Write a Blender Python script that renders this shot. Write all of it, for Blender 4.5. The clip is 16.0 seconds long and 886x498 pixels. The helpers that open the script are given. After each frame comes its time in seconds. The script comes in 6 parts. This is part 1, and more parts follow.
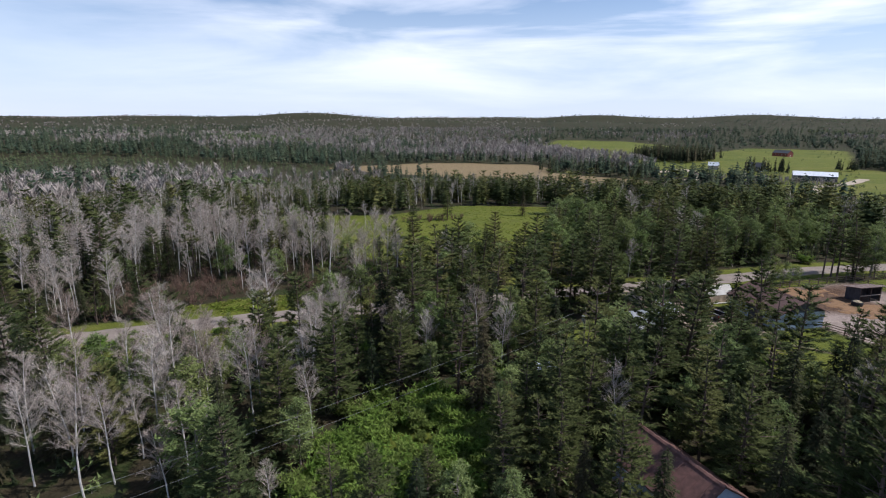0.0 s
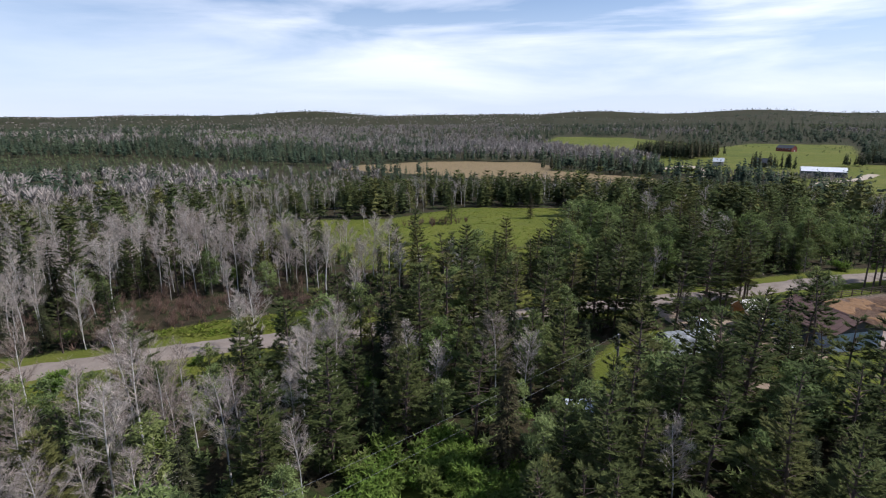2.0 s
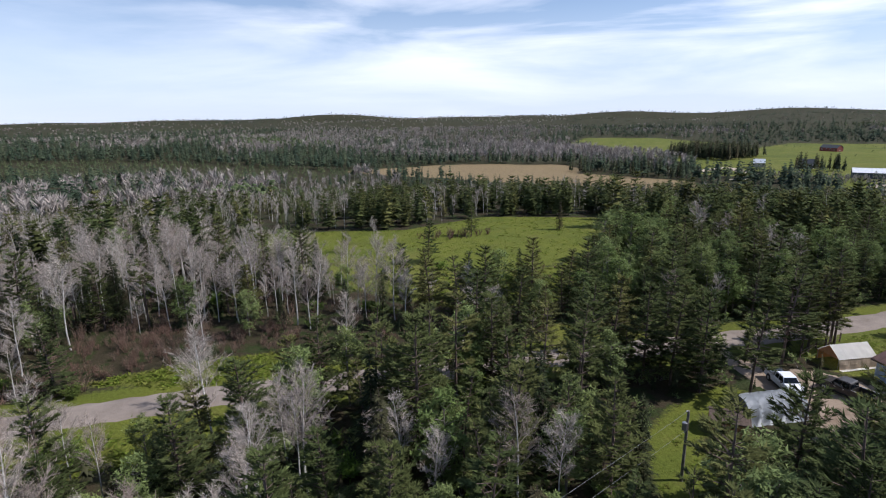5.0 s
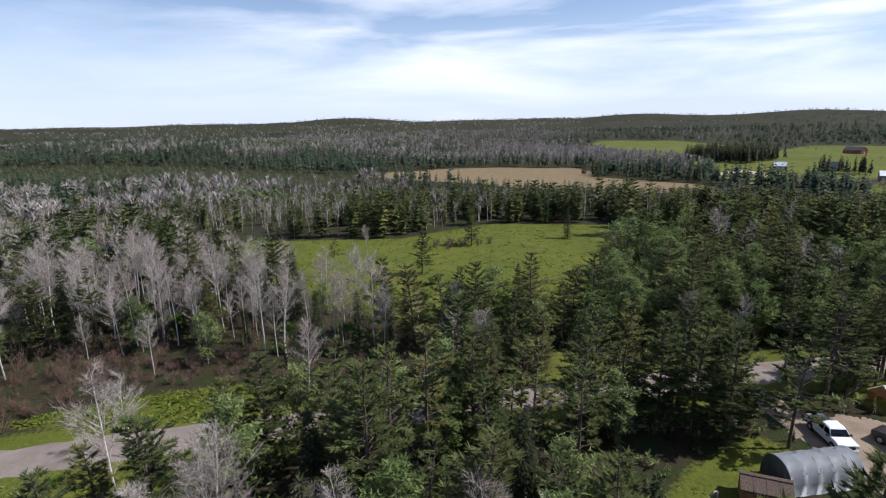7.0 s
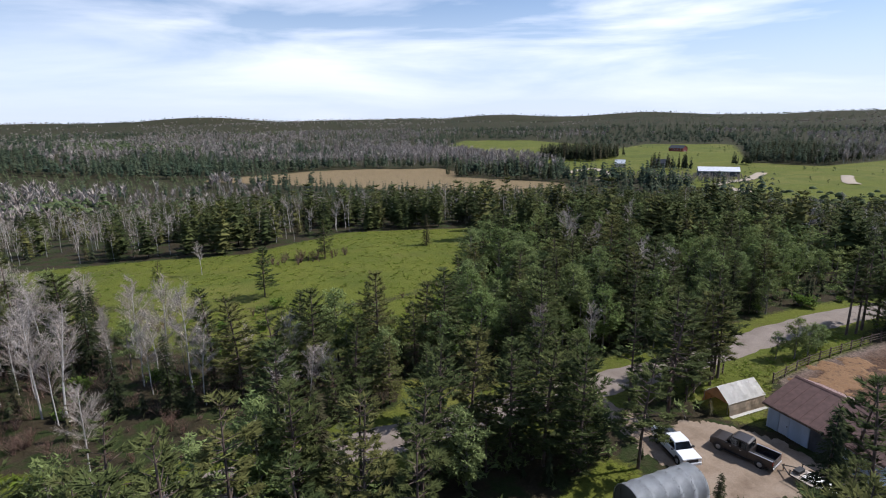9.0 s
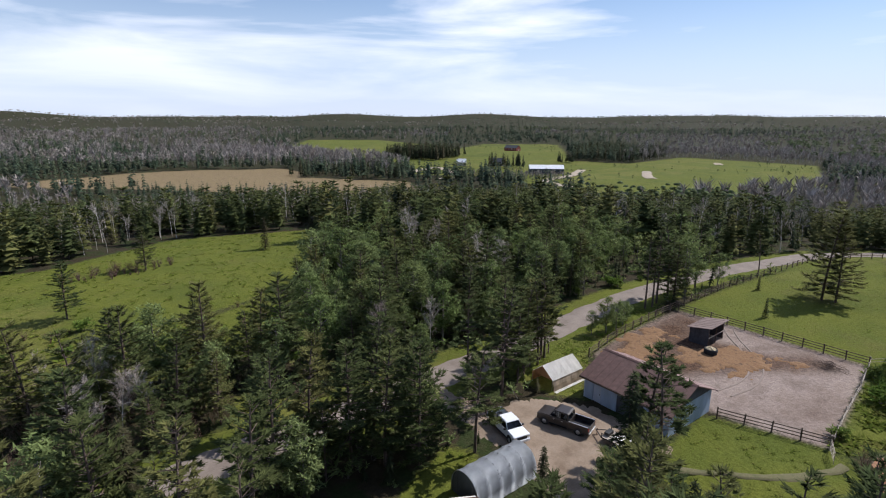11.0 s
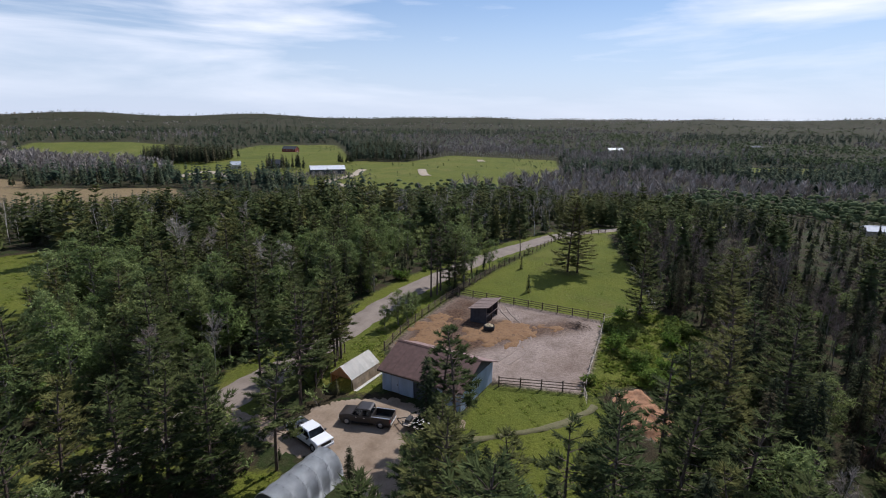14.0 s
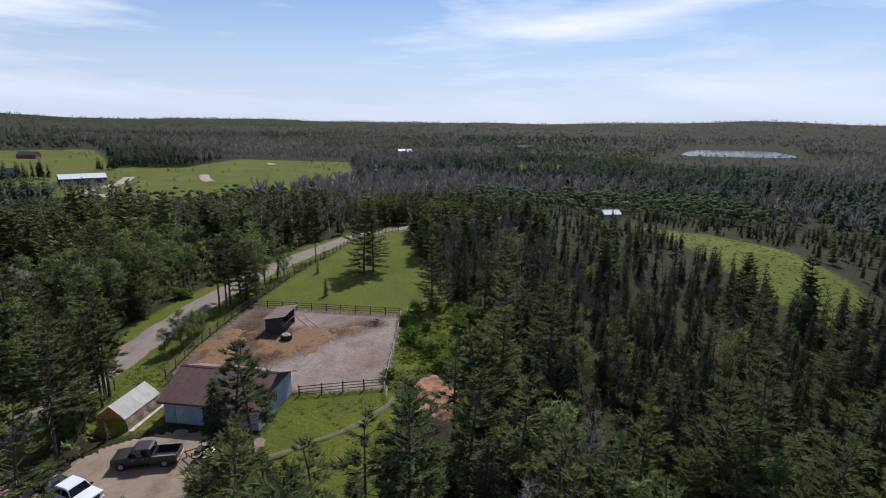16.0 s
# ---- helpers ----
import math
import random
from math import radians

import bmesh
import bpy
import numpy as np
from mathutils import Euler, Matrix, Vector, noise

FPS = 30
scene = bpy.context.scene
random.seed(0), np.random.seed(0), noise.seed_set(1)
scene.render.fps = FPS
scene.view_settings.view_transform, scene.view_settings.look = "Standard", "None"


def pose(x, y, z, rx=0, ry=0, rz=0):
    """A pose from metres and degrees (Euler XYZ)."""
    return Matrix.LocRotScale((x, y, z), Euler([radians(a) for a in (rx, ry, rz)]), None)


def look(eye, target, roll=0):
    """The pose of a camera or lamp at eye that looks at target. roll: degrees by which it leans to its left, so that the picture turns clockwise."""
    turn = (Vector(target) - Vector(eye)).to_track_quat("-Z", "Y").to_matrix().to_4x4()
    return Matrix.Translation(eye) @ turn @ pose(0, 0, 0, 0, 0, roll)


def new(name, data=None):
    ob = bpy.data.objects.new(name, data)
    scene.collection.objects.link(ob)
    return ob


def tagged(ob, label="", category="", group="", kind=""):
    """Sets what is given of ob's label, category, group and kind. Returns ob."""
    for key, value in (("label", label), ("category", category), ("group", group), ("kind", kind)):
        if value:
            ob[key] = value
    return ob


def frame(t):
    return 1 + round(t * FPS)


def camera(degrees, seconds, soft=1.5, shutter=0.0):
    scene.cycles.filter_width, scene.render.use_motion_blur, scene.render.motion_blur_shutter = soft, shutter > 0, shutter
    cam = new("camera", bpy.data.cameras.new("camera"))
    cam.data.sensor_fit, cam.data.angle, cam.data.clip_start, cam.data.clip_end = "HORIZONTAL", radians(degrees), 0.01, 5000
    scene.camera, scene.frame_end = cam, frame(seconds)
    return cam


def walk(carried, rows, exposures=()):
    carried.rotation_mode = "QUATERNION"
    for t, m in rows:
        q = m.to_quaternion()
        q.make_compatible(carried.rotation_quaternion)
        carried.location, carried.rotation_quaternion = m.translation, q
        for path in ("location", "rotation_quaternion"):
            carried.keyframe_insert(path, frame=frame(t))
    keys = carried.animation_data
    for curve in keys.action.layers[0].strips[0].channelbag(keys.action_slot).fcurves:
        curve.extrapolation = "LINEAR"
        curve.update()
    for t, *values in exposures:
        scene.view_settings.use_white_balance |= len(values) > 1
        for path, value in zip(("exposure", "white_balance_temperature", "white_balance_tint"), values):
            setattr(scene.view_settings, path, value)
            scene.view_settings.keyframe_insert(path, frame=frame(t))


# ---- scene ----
cam = camera(80.1, 16.0, soft=1.1)

PATH = [
    (0, (-7.866, -28.565, 31.765), (-7.523, -26.654, 31.286), 0.3),
    (0.5, (-8.038, -26.15, 31.75), (-7.684, -24.242, 31.268), 0.3),
    (1, (-7.962, -23.657, 31.656), (-7.607, -21.749, 31.172), 0.1),
    (1.5, (-7.88, -21.149, 31.666), (-7.528, -19.241, 31.181), -0.1),
    (2, (-7.545, -18.666, 31.886), (-7.199, -16.758, 31.398), -0.2),
    (2.5, (-7.075, -16.235, 32.105), (-6.785, -14.319, 31.612), -0.4),
    (3, (-6.496, -13.733, 32.274), (-6.249, -11.809, 31.784), -0.6),
    (3.5, (-5.84, -11.099, 32.113), (-5.606, -9.173, 31.626), -0.6),
    (4, (-4.992, -8.438, 32.051), (-4.744, -6.514, 31.565), -0.7),
    (6.5, (1.03, 4.252, 30.962), (1.275, 6.18, 30.492), -1.0),
    (7, (2.379, 6.419, 30.957), (2.579, 8.353, 30.489), -1.0),
    (7.5, (3.752, 8.65, 30.902), (3.928, 10.587, 30.436), -1.0),
    (8, (5.25, 10.844, 30.892), (5.567, 12.764, 30.429), -1.0),
    (8.5, (6.782, 12.561, 31.147), (7.28, 14.442, 30.682), -0.8),
    (9, (8.408, 13.44, 31.51), (9.069, 15.267, 31.035), -0.8),
    (9.5, (9.587, 13.589, 31.689), (10.411, 15.347, 31.211), -0.5),
    (12, (10.625, 12.825, 31.067), (11.938, 14.255, 30.586), 0.4),
    (12.5, (10.631, 12.929, 31.051), (12.035, 14.27, 30.571), 0.5),
    (13, (10.606, 13.135, 30.99), (12.102, 14.374, 30.515), 0.5),
    (13.5, (10.74, 13.149, 31.069), (12.325, 14.272, 30.594), 0.6),
    (14, (10.94, 13.194, 31.133), (12.616, 14.178, 30.661), 0.6),
    (14.5, (11.088, 13.11, 31.15), (12.848, 13.935, 30.681), 0.6),
    (15, (11.114, 12.889, 31.023), (12.951, 13.532, 30.563), 0.7),
    (15.5, (11.234, 12.306, 31.153), (13.13, 12.751, 30.694), 0.8),
    (16, (11.261, 11.829, 31.193), (13.187, 12.118, 30.737), 0.9),
]
walk(cam, [(t, look(eye, target, roll)) for t, eye, target, roll in PATH], [(0, 0.15, 5950, 15), (8, 0.18, 5950, 15), (12, 0.06, 6050, 14), (16, -0.12, 5950, 15)])

# ---- world, sun, exposure ----
SUN_ELEV, SUN_AZ = radians(48), radians(-8)      # azimuth from +x towards +y
sun_dir = Vector((math.cos(SUN_ELEV) * math.cos(SUN_AZ), math.cos(SUN_ELEV) * math.sin(SUN_AZ), math.sin(SUN_ELEV)))
lamp = bpy.data.lights.new("sun", "SUN")
lamp.energy, lamp.angle, lamp.color = 4.6, radians(0.55), (1.0, 0.95, 0.86)
sun = new("sun", lamp)
sun.matrix_world = look(sun_dir * 200, (0, 0, 0))

world = bpy.data.worlds.new("sky")
scene.world = world
world.use_nodes = True
wt = world.node_tree
wt.nodes.clear()


def wnode(kind, **kw):
    n = wt.nodes.new(kind)
    for k, v in kw.items():
        n.inputs[int(k[1:])].default_value = v
    return n


def sky_build():
    L = wt.links.new
    out = wnode("ShaderNodeOutputWorld")
    bg = wnode("ShaderNodeBackground")
    sky = wnode("ShaderNodeTexSky")
    sky.sky_type, sky.sun_disc = "NISHITA", False
    sky.sun_elevation, sky.sun_rotation = SUN_ELEV, radians(90) - SUN_AZ
    sky.air_density, sky.dust_density, sky.ozone_density = 1.0, 0.0, 3.0
    tc = wnode("ShaderNodeTexCoord")
    sep = wnode("ShaderNodeSeparateXYZ")
    L(tc.outputs["Generated"], sep.inputs[0])
    zz = wnode("ShaderNodeMath"); zz.operation = "MAXIMUM"; zz.inputs[1].default_value = 0.0
    L(sep.outputs[2], zz.inputs[0])
    # long level streaks of thin cloud
    mp = wnode("ShaderNodeMapping")
    mp.inputs["Location"].default_value = (0.35, 0.1, 0.0)
    mp.inputs["Rotation"].default_value = (radians(2.5), radians(-3), radians(32))
    mp.inputs["Scale"].default_value = (1.5, 1.5, 9.5)
    L(tc.outputs["Generated"], mp.inputs[0])
    n1 = wnode("ShaderNodeTexNoise")
    n1.inputs["Scale"].default_value, n1.inputs["Detail"].default_value = 1.25, 8
    n1.inputs["Roughness"].default_value, n1.inputs["Distortion"].default_value = 0.52, 0.35
    L(mp.outputs[0], n1.inputs["Vector"])
    r1 = wnode("ShaderNodeMapRange")
    r1.inputs[1].default_value, r1.inputs[2].default_value = 0.445, 0.68
    L(n1.outputs[0], r1.inputs[0])
    hi = wnode("ShaderNodeMapRange")
    hi.inputs[1].default_value, hi.inputs[2].default_value = 0.02, 0.14
    hi.inputs[3].default_value, hi.inputs[4].default_value = 0.35, 1.0
    L(zz.outputs[0], hi.inputs[0])
    # the cloud is thicker towards the north-east
    toward = wnode("ShaderNodeVectorMath"); toward.operation = "DOT_PRODUCT"
    toward.inputs[1].default_value = (0.80, 0.60, 0.0)
    L(tc.outputs["Generated"], toward.inputs[0])
    thick = wnode("ShaderNodeMapRange")
    thick.inputs[1].default_value, thick.inputs[2].default_value = 0.1, 0.9
    thick.inputs[3].default_value, thick.inputs[4].default_value = 0.25, 1.3
    L(toward.outputs["Value"], thick.inputs[0])
    cover = wnode("ShaderNodeMath"); cover.operation = "MULTIPLY"
    L(r1.outputs[0], cover.inputs[0]); L(thick.outputs[0], cover.inputs[1])
    mul = wnode("ShaderNodeMath"); mul.operation = "MULTIPLY"; mul.use_clamp = True
    L(cover.outputs[0], mul.inputs[0]); L(hi.outputs[0], mul.inputs[1])
    # pale veil towards the horizon
    hz = wnode("ShaderNodeMapRange")
    hz.interpolation_type = "SMOOTHSTEP"
    hz.inputs[1].default_value, hz.inputs[2].default_value = -0.02, 0.26
    hz.inputs[3].default_value, hz.inputs[4].default_value = 0.90, 0.06
    L(zz.outputs[0], hz.inputs[0])
    veil = wnode("ShaderNodeMix"); veil.data_type = "RGBA"
    L(hz.outputs[0], veil.inputs[0])
    L(sky.outputs[0], veil.inputs[6])
    veil.inputs[7].default_value = (6.8, 7.6, 8.9, 1)
    mix = wnode("ShaderNodeMix"); mix.data_type = "RGBA"
    L(mul.outputs[0], mix.inputs[0])
    L(veil.outputs[2], mix.inputs[6])
    mix.inputs[7].default_value = (10.4, 10.6, 10.9, 1)
    L(mix.outputs[2], bg.inputs[0])
    bg.inputs[1].default_value = 0.10
    L(bg.outputs[0], out.inputs[0])


sky_build()

# ---- materials ----
MATS = {}


def material(name, build):
    m = bpy.data.materials.new(name)
    m.use_nodes = True
    nt = m.node_tree
    bsdf = nt.nodes["Principled BSDF"]
    build(nt, bsdf)
    MATS[name] = m
    return m


def node(nt, kind, **kw):
    n = nt.nodes.new(kind)
    for k, v in kw.items():
        n.inputs[k].default_value = v
    return n


def ramp(nt, fac, stops):
    r = nt.nodes.new("ShaderNodeValToRGB")
    els = r.color_ramp.elements
    while len(els) > len(stops):
        els.remove(els[-1])
    while len(els) < len(stops):
        els.new(0.5)
    for e, (p, c) in zip(els, stops):
        e.position, e.color = p, (*c, 1)
    nt.links.new(fac, r.inputs[0])
    return r.outputs[0]


def mixc(nt, fac, a, b, mode="MIX"):
    m = nt.nodes.new("ShaderNodeMix")
    m.data_type, m.blend_type = "RGBA", mode
    for sock, v in ((m.inputs[0], fac), (m.inputs[6], a), (m.inputs[7], b)):
        if isinstance(v, (int, float)):
            sock.default_value = v
        elif isinstance(v, tuple):
            sock.default_value = (*v, 1)
        else:
            nt.links.new(v, sock)
    return m.outputs[2]


def math2(nt, op, a, b=0.0, clamp=False):
    m = nt.nodes.new("ShaderNodeMath")
    m.operation, m.use_clamp = op, clamp
    for sock, v in ((m.inputs[0], a), (m.inputs[1], b)):
        if isinstance(v, (int, float)):
            sock.default_value = v
        else:
            nt.links.new(v, sock)
    return m.outputs[0]


def wnoise(nt, scale, detail=4, rough=0.55, stretch=None):
    """Noise at world size, in cycles a metre."""
    g = nt.nodes.new("ShaderNodeNewGeometry")
    vec = g.outputs["Position"]
    if stretch:
        mp = nt.nodes.new("ShaderNodeMapping")
        mp.inputs["Scale"].default_value = stretch
        nt.links.new(vec, mp.inputs[0])
        vec = mp.outputs[0]
    n = node(nt, "ShaderNodeTexNoise", Scale=scale, Detail=detail, Roughness=rough)
    nt.links.new(vec, n.inputs["Vector"])
    return n.outputs[0]


def onoise(nt, scale, detail=4, stretch=None):
    """Noise in the object's own metres."""
    t = nt.nodes.new("ShaderNodeTexCoord")
    vec = t.outputs["Object"]
    if stretch:
        mp = nt.nodes.new("ShaderNodeMapping")
        mp.inputs["Scale"].default_value = stretch
        nt.links.new(vec, mp.inputs[0])
        vec = mp.outputs[0]
    n = node(nt, "ShaderNodeTexNoise", Scale=scale, Detail=detail)
    nt.links.new(vec, n.inputs["Vector"])
    return n.outputs[0]


def bump(nt, bsdf, height, strength, dist):
    b = node(nt, "ShaderNodeBump", Strength=strength, Distance=dist)
    nt.links.new(height, b.inputs["Height"])
    nt.links.new(b.outputs[0], bsdf.inputs["Normal"])


def leaf_mat(name, stops, rough=0.9, trans=0.25):
    """Foliage: hue by tree (object's random and the tint kept in the mesh), light and dark by cluster."""
    def build(nt, bsdf):
        oi = nt.nodes.new("ShaderNodeObjectInfo")
        at = nt.nodes.new("ShaderNodeAttribute")
        at.attribute_name = "tint"
        tone = math2(nt, "FRACT", math2(nt, "ADD", oi.outputs["Random"], at.outputs["Fac"]))
        col = ramp(nt, tone, stops)
        g = nt.nodes.new("ShaderNodeNewGeometry")
        vary = nt.nodes.new("ShaderNodeMapRange")
        vary.inputs[3].default_value, vary.inputs[4].default_value = 0.62, 1.40
        nt.links.new(g.outputs["Random Per Island"], vary.inputs[0])
        hs = nt.nodes.new("ShaderNodeHueSaturation")
        nt.links.new(vary.outputs[0], hs.inputs["Value"])
        nt.links.new(col, hs.inputs["Color"])
        nt.links.new(hs.outputs[0], bsdf.inputs["Base Color"])
        bsdf.inputs["Roughness"].default_value = rough
        bsdf.inputs["Specular IOR Level"].default_value = 0.06
        tr = nt.nodes.new("ShaderNodeBsdfTranslucent")
        nt.links.new(hs.outputs[0], tr.inputs[0])
        ms = nt.nodes.new("ShaderNodeMixShader")
        ms.inputs[0].default_value = trans
        nt.links.new(bsdf.outputs[0], ms.inputs[1])
        nt.links.new(tr.outputs[0], ms.inputs[2])
        nt.links.new(ms.outputs[0], nt.nodes["Material Output"].inputs[0])
    return material(name, build)


leaf_mat("pine_needles", [(0, (0.050, 0.066, 0.023)), (0.3, (0.086, 0.097, 0.033)), (0.6, (0.060, 0.079, 0.030)), (0.85, (0.122, 0.120, 0.040)), (1, (0.053, 0.068, 0.025))], trans=0.12)
leaf_mat("spruce_needles", [(0, (0.026, 0.035, 0.017)), (0.5, (0.042, 0.048, 0.022)), (0.8, (0.060, 0.051, 0.028)), (1, (0.028, 0.038, 0.020))], trans=0.06)
leaf_mat("fresh_leaves", [(0, (0.130, 0.175, 0.055)), (0.4, (0.185, 0.225, 0.085)), (0.7, (0.120, 0.160, 0.058)), (1, (0.200, 0.225, 0.078))], trans=0.3)
leaf_mat("shrub_leaves", [(0, (0.105, 0.175, 0.030)), (0.6, (0.145, 0.210, 0.042)), (1, (0.120, 0.155, 0.040))], trans=0.35)
leaf_mat("bare_twigs", [(0, (0.34, 0.290, 0.250)), (0.5, (0.44, 0.385, 0.335)), (0.8, (0.28, 0.222, 0.185)), (1, (0.46, 0.408, 0.355))], trans=0.0)
leaf_mat("red_twigs", [(0, (0.14, 0.085, 0.064)), (0.5, (0.19, 0.125, 0.095)), (1, (0.15, 0.108, 0.082))], trans=0.0)
leaf_mat("grass_blades", [(0, (0.120, 0.165, 0.024)), (0.5, (0.150, 0.185, 0.030)), (1, (0.175, 0.175, 0.045))], trans=0.4)
# far trees: some blue distance haze is mixed into these base colours
leaf_mat("hazy_needles", [(0, (0.030, 0.047, 0.030)), (0.4, (0.046, 0.062, 0.037)), (0.8, (0.062, 0.073, 0.042)), (1, (0.036, 0.052, 0.036))], trans=0.05)
leaf_mat("hazy_leaves", [(0, (0.082, 0.112, 0.050)), (0.5, (0.108, 0.130, 0.058)), (1, (0.088, 0.110, 0.056))], trans=0.2)
leaf_mat("hazy_twigs", [(0, (0.29, 0.250, 0.222)), (0.5, (0.38, 0.335, 0.30)), (1, (0.24, 0.20, 0.175))], trans=0.0)
leaf_mat("young_needles", [(0, (0.070, 0.092, 0.046)), (0.5, (0.088, 0.105, 0.052)), (1, (0.100, 0.108, 0.056))], trans=0.1)
leaf_mat("dark_twigs", [(0, (0.15, 0.115, 0.098)), (1, (0.22, 0.175, 0.150))], trans=0.0)


def bark(name, c0, c1, scale, stretch):
    def build(nt, bsdf):
        n = onoise(nt, scale, 6, stretch)
        nt.links.new(ramp(nt, n, [(0.35, c0), (0.65, c1)]), bsdf.inputs["Base Color"])
        bsdf.inputs["Roughness"].default_value = 0.9
        bump(nt, bsdf, n, 0.6, 0.02)
    material(name, build)


bark("pine_bark", (0.055, 0.040, 0.032), (0.16, 0.11, 0.085), 5, (1, 1, 0.3))
bark("birch_bark", (0.36, 0.33, 0.30), (0.64, 0.61, 0.57), 3, (0.6, 0.6, 3))
bark("grey_bark", (0.12, 0.10, 0.085), (0.26, 0.23, 0.20), 5, (1, 1, 0.4))


def ground_build(nt, bsdf):
    at = nt.nodes.new("ShaderNodeAttribute")
    at.attribute_name = "cover"
    sep = nt.nodes.new("ShaderNodeSeparateColor")
    nt.links.new(at.outputs["Color"], sep.inputs[0])
    fine, mid, big = wnoise(nt, 2.2, 6, 0.65), wnoise(nt, 0.28, 5), wnoise(nt, 0.045, 4)
    tiny = wnoise(nt, 9.0, 4, 0.7)
    floor = ramp(nt, mid, [(0.3, (0.026, 0.024, 0.013)), (0.48, (0.046, 0.036, 0.021)), (0.58, (0.028, 0.040, 0.012)), (0.8, (0.056, 0.048, 0.025))])
    grass = ramp(nt, mid, [(0.25, (0.050, 0.084, 0.015)), (0.45, (0.072, 0.100, 0.018)), (0.6, (0.094, 0.112, 0.024)), (0.8, (0.118, 0.104, 0.040))])
    patch = wnoise(nt, 0.11, 6, 0.65)
    grass = mixc(nt, 0.55, grass, ramp(nt, patch, [(0.32, (0.046, 0.078, 0.014)), (0.44, (0.078, 0.104, 0.016)), (0.52, (0.106, 0.120, 0.022)), (0.60, (0.062, 0.096, 0.016)), (0.70, (0.100, 0.090, 0.036))]))
    grass = mixc(nt, math2(nt, "MULTIPLY", big, 0.8), grass, (0.160, 0.150, 0.022))
    dry = wnoise(nt, 0.07, 7, 0.7)
    grass = mixc(nt, ramp(nt, dry, [(0.54, (0, 0, 0)), (0.68, (0.75, 0.75, 0.75))]), grass, (0.125, 0.098, 0.040))
    wide = wnoise(nt, 0.016, 6, 0.6)
    grass = mixc(nt, 0.55, grass, ramp(nt, wide, [(0.36, (0.050, 0.076, 0.014)), (0.46, (0.112, 0.126, 0.020)), (0.52, (0.074, 0.096, 0.016)), (0.57, (0.145, 0.140, 0.036)), (0.66, (0.100, 0.116, 0.020))]))
    marsh = ramp(nt, mid, [(0.3, (0.150, 0.108, 0.066)), (0.5, (0.225, 0.165, 0.088)), (0.75, (0.130, 0.108, 0.052))])
    soil = ramp(nt, mid, [(0.3, (0.185, 0.140, 0.115)), (0.52, (0.300, 0.240, 0.205)), (0.75, (0.230, 0.175, 0.140))])
    soil = mixc(nt, ramp(nt, wnoise(nt, 0.09, 3), [(0.45, (0, 0, 0)), (0.6, (0.4, 0.4, 0.4))]), soil, (0.140, 0.095, 0.070))

    trod = math2(nt, "MULTIPLY", at.outputs["Alpha"], math2(nt, "ADD", 0.40, math2(nt, "MULTIPLY", mid, 1.1)), True)
    soil = mixc(nt, trod, soil, ramp(nt, fine, [(0.35, (0.060, 0.036, 0.024)), (0.65, (0.125, 0.075, 0.048))]))

    def edge(w, k):
        e = math2(nt, "ADD", w, math2(nt, "MULTIPLY", math2(nt, "SUBTRACT", fine, 0.5), k))
        mr = nt.nodes.new("ShaderNodeMapRange")
        mr.inputs[1].default_value, mr.inputs[2].default_value = 0.35, 0.65
        nt.links.new(e, mr.inputs[0])
        return mr.outputs[0]
    col = mixc(nt, edge(sep.outputs[0], 0.9), floor, grass)
    col = mixc(nt, edge(sep.outputs[1], 0.6), col, marsh)
    col = mixc(nt, edge(sep.outputs[2], 0.6), col, soil)
    speck = nt.nodes.new("ShaderNodeMapRange")
    speck.inputs[1].default_value, speck.inputs[2].default_value = 0.25, 0.75
    speck.inputs[3].default_value, speck.inputs[4].default_value = 0.55, 1.4
    nt.links.new(math2(nt, "ADD", math2(nt, "MULTIPLY", fine, 0.6), math2(nt, "MULTIPLY", tiny, 0.4)), speck.inputs[0])
    hs = nt.nodes.new("ShaderNodeHueSaturation")
    nt.links.new(speck.outputs[0], hs.inputs["Value"])
    nt.links.new(col, hs.inputs["Color"])
    nt.links.new(hs.outputs[0], bsdf.inputs["Base Color"])
    bsdf.inputs["Roughness"].default_value = 0.95
    bsdf.inputs["Specular IOR Level"].default_value = 0.1
    bump(nt, bsdf, fine, 0.7, 0.25)


material("ground", ground_build)


def gravel(name, c0, c1, c2, scale=0.5):
    def build(nt, bsdf):
        a, b = wnoise(nt, scale, 6, 0.65), wnoise(nt, 8, 5, 0.7)
        col = ramp(nt, a, [(0.3, c0), (0.5, c1), (0.72, c2)])
        col = mixc(nt, 0.35, col, ramp(nt, b, [(0.3, (0.10, 0.09, 0.08)), (0.7, (0.5, 0.46, 0.42))]), "OVERLAY")
        nt.links.new(col, bsdf.inputs["Base Color"])
        bsdf.inputs["Roughness"].default_value = 0.95
        bump(nt, bsdf, b, 0.5, 0.04)
    material(name, build)


gravel("road_gravel", (0.195, 0.158, 0.130), (0.25, 0.208, 0.175), (0.30, 0.252, 0.212), 0.35)
gravel("yard_gravel", (0.19, 0.135, 0.090), (0.29, 0.220, 0.158), (0.35, 0.278, 0.210), 0.35)
gravel("sand", (0.17, 0.080, 0.044), (0.34, 0.175, 0.092), (0.42, 0.245, 0.140), 1.6)
gravel("lane_sand", (0.32, 0.26, 0.19), (0.42, 0.35, 0.27), (0.36, 0.29, 0.20), 0.1)
gravel("worn_grass", (0.095, 0.105, 0.032), (0.160, 0.145, 0.070), (0.120, 0.125, 0.042), 1.2)
gravel("rut_soil", (0.20, 0.155, 0.125), (0.29, 0.235, 0.20), (0.24, 0.19, 0.155), 1.0)
gravel("straw", (0.080, 0.045, 0.025), (0.25, 0.140, 0.062), (0.17, 0.085, 0.038), 1.8)


